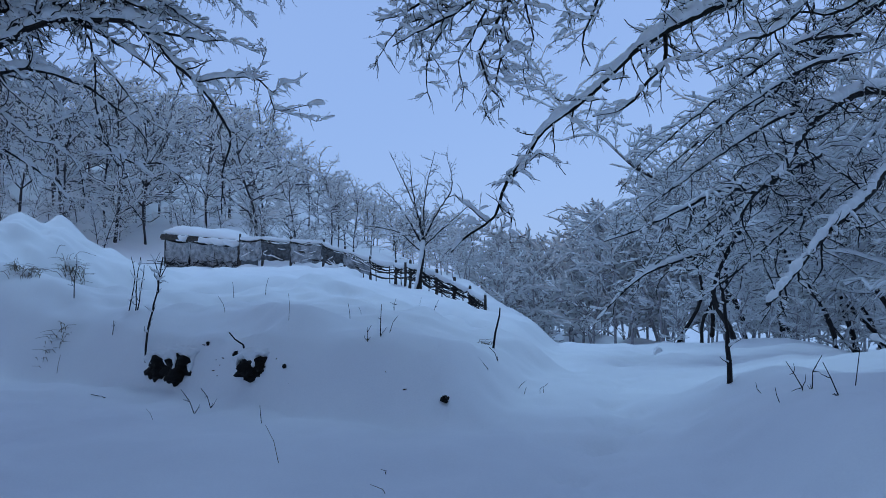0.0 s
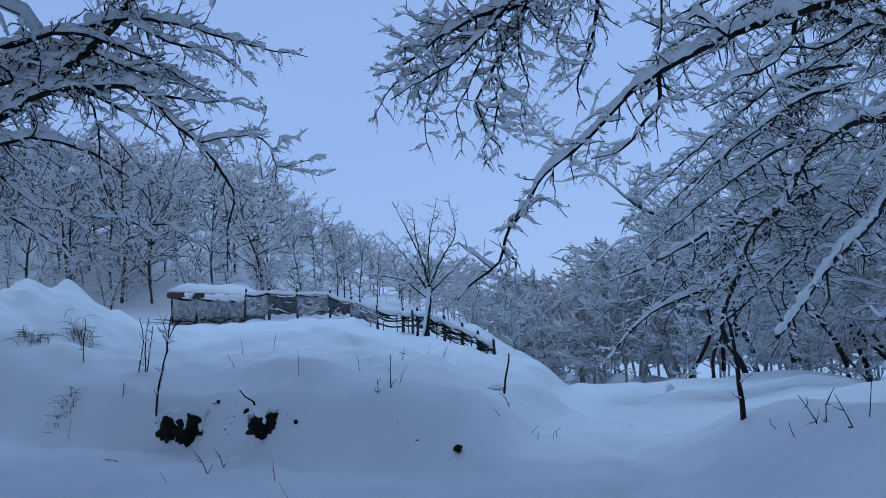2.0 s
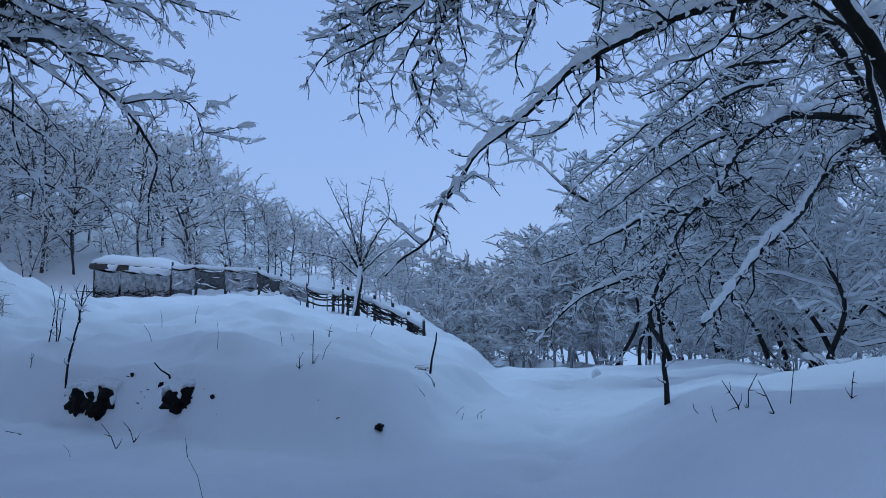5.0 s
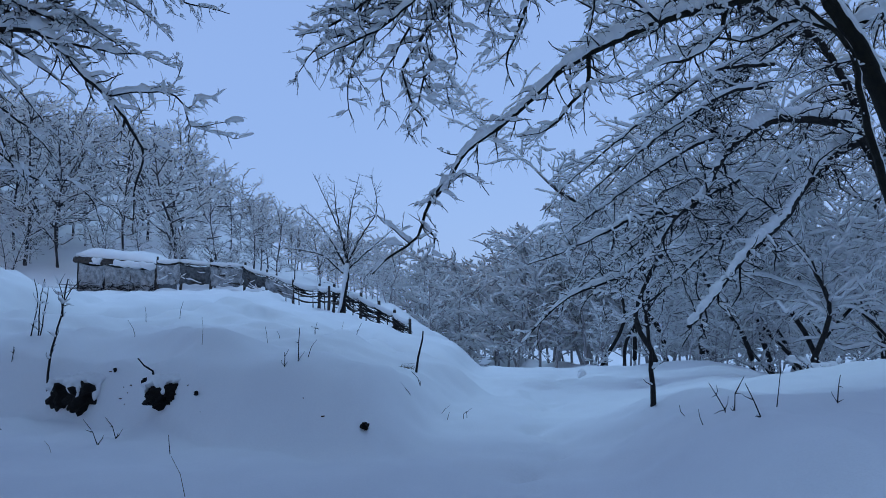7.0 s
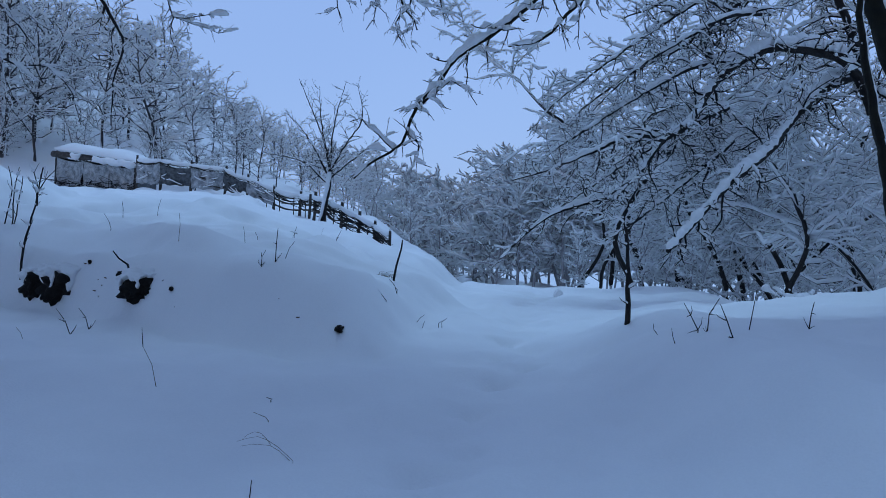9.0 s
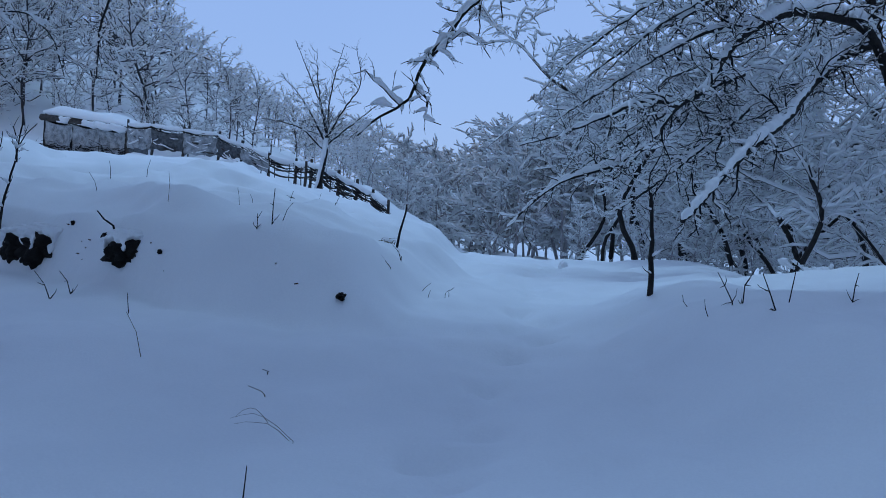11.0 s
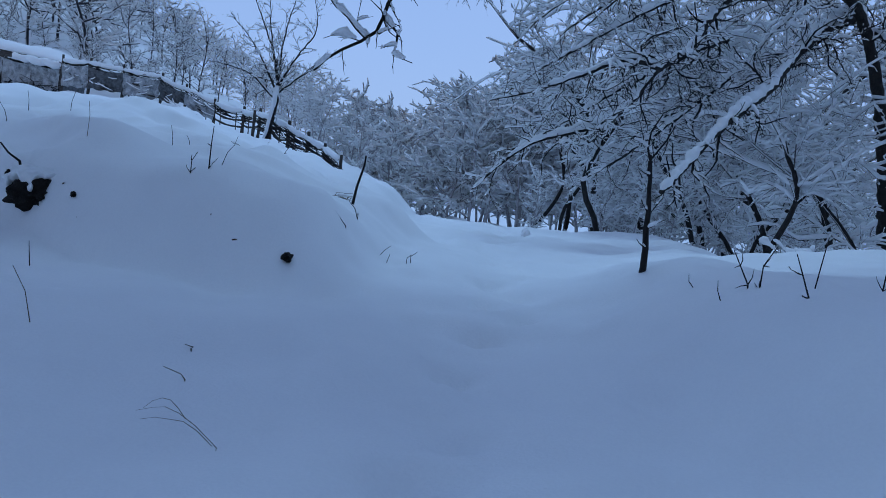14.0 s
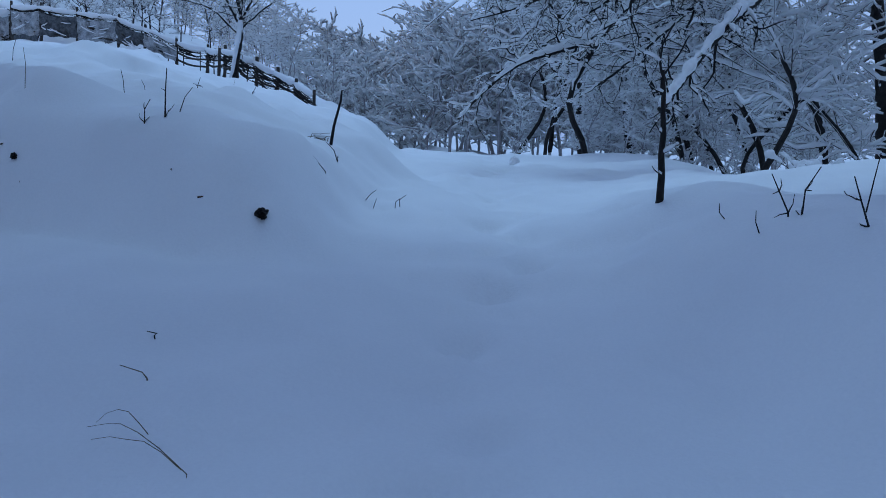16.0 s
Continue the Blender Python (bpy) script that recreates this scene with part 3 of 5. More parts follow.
for bough in ([(10.8, 21.0, 6.9), (9.2, 20.6, 6.6), (7.6, 20.2, 5.6), (6.2, 19.8, 4.5), (5.0, 19.4, 3.5), (4.3, 19.0, 2.7)],
              [(9.6, 20.0, 4.9), (8.2, 19.6, 4.5), (6.8, 19.2, 3.7), (5.6, 18.8, 2.9), (4.6, 18.4, 2.2), (3.9, 18.1, 1.6)],
              [(9.0, 19.5, 3.6), (7.6, 19.0, 2.9), (6.2, 18.5, 2.0), (5.0, 18.0, 1.2), (4.0, 17.6, 0.6)],
              [(11.3, 21.8, 9.8), (9.8, 21.2, 9.2), (8.3, 20.7, 8.3), (7.0, 20.2, 7.3), (6.0, 19.8, 6.3)],
              [(9.3, 19.8, 2.9), (7.9, 19.2, 1.8), (6.6, 18.4, 0.9), (5.5, 17.6, 0.3)],
              [(10.2, 20.0, 6.0), (8.9, 19.6, 5.7), (7.6, 19.3, 4.9), (6.6, 19.0, 4.2), (5.6, 18.8, 3.2)]):
    arch.limb(bough, 0.055, 0.010, side=1.25, gap=0.17, bare=0.05)
arch.finish("broadleaf_tree", (15.67, 22.50, -0.96), "leaning tree with arching limbs under thick snow", "tree", "wood beside the lane")

# ---- tree whose boughs hang in over the bank ----
over = Tree(31, snow=1.75)
stem = over.limb([(-10.6, 12.2, -0.6), (-10.7, 12.5, 2.0), (-10.3, 12.9, 4.0), (-9.9, 13.3, 6.0), (-9.5, 13.8, 8.5)], 0.26, 0.12, side=1.4, gap=1.024, bare=0.5, snow=False)
over.limb([(-9.28, 13.30, 3.68), (-8.07, 13.43, 3.62), (-6.60, 13.55, 4.28), (-6.13, 13.68, 4.61), (-5.39, 13.81, 4.75), (-4.62, 13.94, 4.73), (-4.10, 14.06, 4.20), (-3.67, 14.19, 3.80), (-3.37, 14.32, 3.37), (-3.18, 14.45, 2.92), (-3.33, 14.57, 2.47), (-3.37, 14.70, 1.73)], 0.095, 0.008, side=0.85, gap=0.088, bare=0.25)
over.limb([(-3.69, 14.10, 3.81), (-3.21, 14.18, 3.93), (-2.65, 14.26, 3.87), (-2.40, 14.34, 3.42), (-2.04, 14.42, 3.49), (-1.62, 14.50, 3.55)], 0.025, 0.005, side=0.45, gap=0.079)
over.limb([(-9.27, 13.30, 3.59), (-7.40, 13.44, 3.89), (-6.61, 13.59, 4.42), (-6.25, 13.73, 4.72), (-5.83, 13.87, 5.07), (-5.31, 14.01, 5.61), (-4.95, 14.16, 6.10), (-4.60, 14.30, 6.95)], 0.135, 0.06, side=0.9, gap=0.154, bare=0.3)
over.limb([(-5.49, 14.00, 5.89), (-4.79, 14.10, 6.03), (-3.98, 14.20, 5.92), (-3.16, 14.30, 5.67), (-2.52, 14.40, 5.47), (-1.87, 14.50, 5.36)], 0.045, 0.007, side=0.8, gap=0.071)
over.limb([(-4.76, 14.00, 5.98), (-4.14, 14.13, 5.60), (-3.52, 14.25, 5.46), (-3.08, 14.38, 5.21), (-2.77, 14.50, 4.87)], 0.035, 0.007, side=0.7, gap=0.071)
over.limb([(-5.85, 14.00, 5.60), (-5.25, 14.12, 5.41), (-4.64, 14.25, 5.17), (-4.11, 14.38, 5.02), (-3.58, 14.50, 5.02)], 0.035, 0.007, side=0.7, gap=0.079)
over.limb([(-6.84, 14.00, 5.04), (-6.52, 14.12, 4.65), (-6.38, 14.25, 4.12), (-5.96, 14.38, 3.78), (-5.63, 14.50, 3.52)], 0.03, 0.006, side=0.7, gap=0.079)
over.limb([(-7.34, 14.00, 3.77), (-6.83, 14.10, 3.33), (-6.32, 14.20, 2.89), (-5.99, 14.30, 2.81), (-5.65, 14.40, 2.45), (-5.59, 14.50, 2.00)], 0.03, 0.006, side=0.7, gap=0.087)
over.limb([(-4.96, 14.00, 2.66), (-4.63, 14.12, 2.49), (-4.22, 14.25, 2.51), (-3.88, 14.38, 2.16), (-3.77, 14.50, 1.70)], 0.016, 0.005, side=0.5, gap=0.087)
over.limb([(-5.38, 13.80, 4.75), (-5.24, 13.88, 4.10), (-5.23, 13.96, 3.39), (-5.07, 14.04, 2.85), (-4.86, 14.12, 2.54), (-4.65, 14.20, 1.95)], 0.022, 0.005, side=0.6, gap=0.103)
over.limb([(-5.19, 13.80, 4.17), (-4.73, 13.93, 3.61), (-4.35, 14.07, 3.13), (-4.12, 14.20, 3.02)], 0.02, 0.005, side=0.5, gap=0.095)
over.limb([(-4.57, 13.80, 4.68), (-4.10, 14.03, 4.61), (-3.60, 14.25, 4.59), (-3.19, 14.47, 4.62), (-2.76, 14.70, 4.49)], 0.03, 0.006, side=0.65, gap=0.071)
over.limb([(-5.22, 13.80, 5.33), (-4.49, 14.10, 5.02), (-3.84, 14.40, 4.89), (-3.34, 14.70, 4.84)], 0.03, 0.006, side=0.65, gap=0.079)
over.limb([(-8.13, 13.30, 2.88), (-7.12, 13.65, 2.91), (-6.58, 14.00, 2.62), (-6.09, 14.35, 2.26), (-5.85, 14.70, 1.84)], 0.035, 0.006, side=0.9, gap=0.095)
over.limb([(-8.57, 13.30, 3.23), (-7.47, 13.58, 3.93), (-6.73, 13.86, 3.92), (-6.32, 14.14, 3.81), (-5.97, 14.42, 3.50), (-5.88, 14.70, 3.09)], 0.035, 0.006, side=0.9, gap=0.087)
over.limb([(-4.75, 13.80, 2.48), (-5.15, 14.03, 2.85), (-5.71, 14.25, 3.37), (-6.07, 14.47, 3.13), (-6.35, 14.70, 2.70)], 0.018, 0.005, side=0.5, gap=0.095)
over.limb([(-2.52, 14.40, 3.69), (-2.33, 14.47, 3.89), (-2.13, 14.53, 3.94), (-1.92, 14.60, 4.13)], 0.010, 0.004, side=0.35, gap=0.055)
over.limb([(-2.41, 14.40, 3.44), (-2.04, 14.47, 3.35), (-1.77, 14.53, 3.27), (-1.47, 14.60, 3.37)], 0.010, 0.004, side=0.3, gap=0.055)
over.limb([(-2.43, 14.40, 3.48), (-2.49, 14.47, 3.16), (-2.37, 14.53, 2.89), (-2.55, 14.60, 2.57)], 0.010, 0.004, side=0.3, gap=0.066)
over.limb([(-2.88, 14.40, 3.96), (-2.69, 14.47, 4.20), (-2.63, 14.53, 4.49), (-2.79, 14.60, 4.71)], 0.012, 0.004, side=0.35, gap=0.055)
over.limb([(-3.17, 14.40, 2.92), (-3.00, 14.47, 3.17), (-2.79, 14.53, 3.09), (-2.63, 14.60, 2.84)], 0.010, 0.004, side=0.3, gap=0.066)
over.limb([(-7.45, 13.50, 4.45), (-6.70, 13.72, 5.00), (-5.81, 13.95, 4.95), (-5.08, 14.18, 5.13), (-4.32, 14.40, 5.40)], 0.055, 0.012, side=0.9, gap=0.099)
over.limb([(-7.30, 13.50, 4.99), (-6.35, 13.72, 5.26), (-5.55, 13.95, 5.25), (-4.70, 14.18, 5.00), (-3.93, 14.40, 5.13)], 0.045, 0.01, side=0.9, gap=0.099)
over.limb([(-6.19, 13.80, 4.66), (-6.07, 14.10, 5.31), (-5.56, 14.40, 5.91), (-5.11, 14.70, 6.74)], 0.05, 0.012, side=0.9, gap=0.103)
over.limb([(-7.60, 13.50, 4.60), (-6.40, 13.70, 4.90), (-5.40, 13.90, 4.70), (-4.70, 14.10, 4.30), (-4.20, 14.30, 3.90)], 0.05, 0.010, side=0.9, gap=0.10)
over.limb([(-7.20, 13.40, 3.60), (-6.20, 13.60, 3.90), (-5.40, 13.80, 3.70), (-4.80, 14.00, 3.30), (-4.40, 14.20, 2.80)], 0.04, 0.008, side=0.8, gap=0.10)
over.limb([(-6.80, 13.60, 5.40), (-5.80, 13.80, 5.70), (-4.90, 14.00, 5.50), (-4.00, 14.20, 5.00), (-3.40, 14.40, 4.60)], 0.05, 0.008, side=0.9, gap=0.10)
# Bulky limbs added above the view to keep daylight off the mound.
over.fine, over.sides, over.snow_sides, over.snow = 0.55, (5, 3, 3), (4, 3, 3), 11.0
for x, y, z in ((-4, 15.5, 8.5), (-2.5, 17.5, 9.0), (-5.5, 16.5, 8.6), (-1, 15.5, 8.9), (-4.2, 19, 9.5), (-0.5, 18, 9.6), (-2.2, 14.6, 8.4), (-6.5, 15, 8.3), (-3.2, 12.6, 7.6), (-5.5, 10.8, 7.4), (-7.4, 13.6, 7.9), (-1.8, 10.2, 7.9), (-4.5, 9.5, 7.6), (-7, 10, 7.4), (-2.5, 11.5, 7.8), (-6, 12, 7.6), (-3.5, 8, 7.7), (-8.5, 12.5, 7.5), (-1.2, 13, 8.1), (-4.8, 13.4, 7.9), (-5.5, 11, 8.6), (-6.5, 15, 9.0), (-3.5, 13.5, 9.4), (-8, 8, 8.5), (-5, 8, 9.2), (-8, 5, 8.8), (-4, 5, 9.4), (-2, 10, 9.4), (-9, 11, 8.8), (-5, 17, 8.8), (-2, 16.5, 9.3), (-7, 17.5, 8.6), (0.5, 15, 9.5), (-3, 18, 9.5), (1, 12, 9.5), (-6, 20, 10.2), (-2, 20.5, 10.6), (1.5, 18.5, 10.4)):
    over.limb([stem[-4], stem[-1] * 0.6 + np.array((x, y, z)) * 0.4 + (0, 0, 0.7), (x, y, z)], 0.09, 0.02, side=2.3, gap=0.17, level=2, bare=0.1, droop=0.0, joint=0.5)
over.finish("broadleaf_tree", (-10.6, 12.2, -0.6), "tree with snow-loaded boughs hanging over the bank", "tree")

# ---- young bare tree by the fence ----
young = Tree(41, snow=1.2)
young.limb([(-0.41, 29.80, 0.65), (-0.25, 29.80, 1.42), (-0.13, 29.80, 2.19), (-0.11, 29.80, 2.77)], 0.10, 0.07, side=0.6, gap=2.0, snow=False)
young.plaster(spline([(-0.39, 29.80, 0.76), (-0.25, 29.80, 1.42), (-0.13, 29.80, 2.19), (-0.11, 29.80, 2.67)], 0.1), 0.10, (-0.8, -0.6, 0), 1.0, 4)
for tip in ([(-0.11, 29.80, 2.77), (-0.37, 29.80, 3.75), (-0.95, 29.80, 5.12), (-1.24, 29.80, 5.72)], [(-0.11, 29.80, 2.77), (-0.04, 29.80, 4.14), (0.32, 29.80, 5.71)], [(-0.13, 29.80, 2.58), (0.40, 29.80, 3.65), (0.90, 29.80, 4.53), (0.71, 29.80, 5.71)], [(-0.17, 29.80, 2.38), (0.69, 29.80, 3.16), (1.67, 29.80, 4.03)], [(-0.19, 29.80, 2.29), (-1.05, 29.80, 2.97), (-2.21, 29.80, 3.17)], [(-0.18, 29.80, 2.58), (-0.86, 29.80, 3.75), (-1.67, 29.80, 4.64)], [(-0.12, 29.80, 2.77), (-0.47, 29.80, 4.34), (-0.56, 29.80, 5.52)]):
    young.limb(tip, 0.034, 0.007, side=1.0, gap=0.17, droop=-0.35)
young.finish("young_tree", (-0.41, 29.80, 0.65), "young bare tree with upright twigs beside the fence", "tree")


# ---- woods: a few grown trees, copied ----
def forest_tree(seed, tall, r, reach, snow, twigs, crook=0.35, gap=0.26, up=0.2):
    t = Tree(seed, snow=snow, sides=(5, 3, 3), fine=0.55, snow_sides=(4, 3, 3))
    rng = t.rng
    p = [np.zeros(3) - (0, 0, 0.4)]
    d = np.array([rng.normal(0, 0.15), rng.normal(0, 0.15), 1.0])
    while p[-1][2] < tall:
        d = d + rng.normal(0, crook * 0.75, 3) * (1, 1, 0.2)
        d[2] = max(d[2], 0.8)
        d /= np.linalg.norm(d)
        p.append(p[-1] + d * tall / 7)
    stem = t.limb(p, r, r * 0.2, side=0.1, gap=99, snow=False, joint=0.4)
    t.plaster(stem, r * 0.7, (-0.8, -0.6, 0), 0.4, seed)
    for k in range(twigs):
        i = int((0.27 + 0.73 * (k + rng.random()) / twigs) * (len(stem) - 1))
        a = rng.random() * 6.283
        high = i / len(stem)
        long = reach * (1.15 - 0.7 * high) * (0.6 + 0.6 * rng.random())
        way = np.array([np.cos(a), np.sin(a), up + 0.3 + 0.75 * high])
        q = [stem[i]]
        for j in range(4):
            q.append(q[-1] + way * long / 4 + rng.normal(0, 0.10 * long, 3))
            way[2] -= 0.3
        t.limb(q, r * 0.27 * (1.1 - 0.7 * high), 0.009, side=0.4 * long, gap=gap, level=2, droop=0.35, joint=0.3)
    return t


KINDS = []
# The fourth, bulky with snow, serves the unseen trees that block skylight.
for k, (tall, r, reach, snow, twigs, gap) in enumerate([(8.0, 0.085, 3.4, 2.9, 26, 0.27), (9.5, 0.10, 3.6, 2.9, 28, 0.27), (6.0, 0.07, 2.8, 2.9, 22, 0.26), (7.0, 0.10, 3.0, 3.6, 16, 0.7)]):
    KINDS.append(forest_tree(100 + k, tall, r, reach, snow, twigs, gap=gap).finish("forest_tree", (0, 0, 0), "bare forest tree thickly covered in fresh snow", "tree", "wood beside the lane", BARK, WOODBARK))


def crown_tree(seed, tall, r, reach, limbs, snow):
    """A far tree: stem, ascending limbs and a rounded crown of snow-coated twigs."""
    t = Tree(seed, snow=snow, sides=(5, 3, 3), fine=0.55, snow_sides=(4, 3, 3))
    g = t.rng
    lean = g.normal(0, 0.10, 2)
    stem = spline([(0, 0, -0.4), (lean[0] * tall * 0.3 + 0.25 * g.normal(), lean[1] * tall * 0.3, tall * 0.3), (lean[0] * tall * 0.6 + 0.3 * g.normal(), lean[1] * tall * 0.6 + 0.2 * g.normal(), tall * 0.62), (lean[0] * tall, lean[1] * tall, tall * 0.97)], tall / 9)
    t.trunk.add(stem, np.linspace(r, 0.012, len(stem)), 5)
    t.plaster(stem[:-2], np.linspace(r, r * 0.35, len(stem) - 2), (-0.8, -0.6, 0), 0.9, seed)

    def lie(a, b, thick):
        """A lumpy roll of snow from a to b."""
        m = a + (b - a) * (0.35 + 0.3 * g.random()) + g.normal(0, 0.08 * np.linalg.norm(b - a), 3) + (0, 0, 0.3 * thick)
        t.cover.add([a + (0, 0, thick * 0.4), m, b + (0, 0, thick * 0.3)], [thick * 0.5, thick * (0.9 + 0.4 * g.random()), thick * 0.45], 3)

    for k in range(limbs):
        u = 0.24 + 0.74 * (k + g.random()) / limbs
        q = stem[min(int(u * (len(stem) - 1)), len(stem) - 1)]
        az = k * 2.4 + g.normal(0, 0.4)
        long = reach * math.sqrt(max(0.08, 1 - ((u - 0.42) / 0.64) ** 2)) * (0.7 + 0.5 * g.random())
        way = np.array([math.cos(az), math.sin(az), 0.75 + 0.6 * u + 0.3 * g.normal()])
        pts = [q]
        for j in range(4):
            pts.append(pts[-1] + way * long / 4.6 + g.normal(0, 0.075 * long, 3))
            way[2] -= 0.26
        t.twig.add(pts, np.linspace(r * 0.42, 0.010, 5), 3)
        for j in range(4):
            a, b = pts[j], pts[j + 1]
            if j:
                lie(a, b, snow * (0.036 - 0.003 * j))
            for side in range(2 if j < 1 else 3):
                p = a + (b - a) * g.random()
                d = (b - a) / np.linalg.norm(b - a) * 0.7 + g.normal(0, 0.7, 3) * (1, 1, 0.6) + (0, 0, 0.12)
                e = p + d * long * (0.12 + 0.16 * g.random())
                t.twig.add([p, e], [0.011, 0.005], 3)
                t.cover.add([p + (0, 0, 0.012), e + (0, 0, 0.010)], [snow * 0.026, snow * 0.017], 3)
                for fine in range(2):
                    p2 = p + (e - p) * (0.25 + 0.75 * g.random())
                    e2 = p2 + (e - p) * 0.4 + g.normal(0, 0.085 * long, 3) * (1, 1, 0.7)
                    (t.cover if g.random() < 0.7 else t.twig).add([p2, e2], [snow * 0.019, snow * 0.009], 3)
    return t


HILL = []
for k, (tall, r, reach, limbs) in enumerate([(6.0, 0.075, 2.1, 20), (7.0, 0.085, 2.3, 21), (5.0, 0.065, 1.9, 18), (6.5, 0.08, 1.6, 19)]):
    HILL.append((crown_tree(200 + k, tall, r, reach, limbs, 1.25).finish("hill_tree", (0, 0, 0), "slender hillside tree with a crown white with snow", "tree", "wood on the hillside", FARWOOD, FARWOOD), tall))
HOLLOW = []
# Hollow trees carry the palest bark, standing for haze.
for k, (tall, r, reach, limbs) in enumerate([(5.0, 0.06, 1.8, 15), (4.4, 0.05, 1.6, 14), (5.6, 0.06, 1.4, 15)]):
    HOLLOW.append((crown_tree(250 + k, tall, r, reach, limbs, 2.0).finish("hollow_tree", (0, 0, 0), "small snow-covered tree in the hollow, its bark paled for haze", "tree", "wood in the hollow", HAZED, HAZED), tall))


def far_plant(kinds, x, y, rng):
    """The wood is tall on the hill and sinks to young growth towards the hollow."""
    ob, tall = kinds[int(rng.integers(len(kinds)))]
    z = ground_z(x, y)
    rise = np.interp(x / y, (-0.49, -0.33, -0.232, -0.18, -0.14, -0.102, -0.037, 0.028, 0.093, 0.158, 0.25, 0.34), (0.29, 0.284, 0.258, 0.235, 0.205, 0.172, 0.138, 0.118, 0.108, 0.108, 0.16, 0.22))
    s = min(max((rise * y - z) * (0.72 + 0.3 * rng.random()), 1.6), 9.0) / tall
    return ob, pose(x, y, z - 0.05, rng.normal(0, 3), rng.normal(0, 3), rng.random() * 360), s


def plant(kinds, x, y, rng, size=1.0, lean=4.0):
    ob = kinds[int(rng.integers(len(kinds)))]
    s = size * (0.8 + 0.4 * rng.random())
    return ob, pose(x, y, ground_z(x, y) - 0.05, rng.normal(0, lean), rng.normal(0, lean), rng.random() * 360), s


def set_out(trees):
    used = set()
    for ob, m, s in trees:
        if ob.name in used:
            ob = copy_thing(ob, m)
        else:
            used.add(ob.name)
        ob.matrix_basis = m @ Matrix.Diagonal((s, s, s, 1))


def scatter(count, rng, place, apart, keep=lambda x, y: True):
    spots, tries = [], 0
    while len(spots) < count and tries < 9000:
        tries += 1
        x, y = place()
        if keep(x, y) and all(math.hypot(x - a, y - b) > apart for a, b in spots):
            spots.append((x, y))
    return spots


rng = np.random.default_rng(5)


def wood_place():
    y = 20.0 + 22 * rng.random() ** 1.3
    return np.interp(y, (18, 24, 40), (8.2, 9.0, 10.0)) + (1.0 + 0.62 * y) * rng.random() ** 1.2, y


def hill_place():
    return -40 + 46 * rng.random(), 45.5 + 32 * rng.random() ** 1.5


wood = scatter(36, rng, wood_place, 1.8)
# behind and sides: unseen trees added to take skylight off lane and bank.
behind = scatter(22, rng, lambda: (-13 + 26 * rng.random(), -13 + 9 * rng.random()), 2.4) + [(-3.2, -3.2), (3.6, -3.0), (0.4, -4.6), (7.0, -0.5), (-7.0, 0.0)]
sides = [(-9.5, 2.5), (-8.5, -2.0), (-11.5, 6.5), (-12.5, 4.0), (-13.5, -1.0), (12.0, 3.0), (11.5, 7.5), (-14, 8.0), (13.5, 11.5), (15.5, 15.5), (10.5, -1.5)]
set_out([plant(KINDS[:3], x, y, rng, 1.18 if y > 23 else 1.0) for x, y in wood] + [plant(KINDS[3:], x, y, rng, 1.6) for x, y in behind + sides])
slope = scatter(124, rng, hill_place, 1.5, lambda x, y: x < -3 + 0.1 * (y - 47) + 2 * rng.random())
hollow = scatter(54, rng, lambda: (-1.5 + 17 * rng.random(), 42 + 34 * rng.random()), 1.3, lambda x, y: x > -1 + 0.05 * (y - 42))
under = scatter(34, rng, lambda: (-32 + 26 * rng.random(), 43.5 + 8 * rng.random()), 1.0)
behind_wood = scatter(52, rng, lambda: (10 + 40 * rng.random(), 44 + 26 * rng.random()), 1.9, lambda x, y: 0.19 < x / y < 0.66)
brake = scatter(22, rng, lambda: (9 + 22 * rng.random(), 25 + 16 * rng.random()), 1.5, lambda x, y: 0.28 < x / y < 0.66)
set_out([far_plant(HILL, x, y, rng) for x, y in slope] + [plant([k for k, _ in HILL], x, y, rng, 0.42, 9.0) for x, y in under] + [far_plant(HOLLOW, x, y, rng) for x, y in hollow + behind_wood] + [plant([k for k, _ in HOLLOW], x, y, rng, 0.55, 9.0) for x, y in brake])


# ---- shed and fence at the head of the slope ----
def crumpled(corners, nu, nv, depth, seed, sag=0.0, bulge=0.0):
    """A hanging, creased sheet with thickness between four corners (top left, top right, bottom right, bottom left)."""
    a, b, c, d = (np.array(p, float) for p in corners)
    g = np.random.default_rng(seed)
    ph = g.random(6) * 6.28
    out = np.cross(b - a, d - a)
    out /= np.linalg.norm(out)
    bm = bmesh.new()
    for side in (0.0, 0.012):
        grid = []
        for j in range(nv + 1):
            row = []
            for i in range(nu + 1):
                u, v = i / nu, j / nv
                p = (a * (1 - u) + b * u) * (1 - v) + (d * (1 - u) + c * u) * v
                w = 0.8 * math.sin(u * 9 + ph[0] + v * 3) + 0.7 * math.sin(u * 21 + ph[1] - v * 7) + 0.5 * math.sin(v * 13 + ph[2] + u * 4) + 0.9 * noise.noise(Vector((u * 7 + seed, v * 5, seed * 0.7)))
                p = p + out * (depth * w * (0.3 + v) + side + bulge * math.sin(math.pi * u) * math.sin(math.pi * min(1, 0.15 + v))) + np.array([0, 0, -sag * math.sin(math.pi * u) * (1 - v) + 0.03 * math.sin(u * 17 + ph[3]) * v])
                row.append(bm.verts.new(p))
            grid.append(row)
        for j in range(nv):
            for i in range(nu):
                bm.faces.new((grid[j][i], grid[j][i + 1], grid[j + 1][i + 1], grid[j + 1][i]))
    return bm


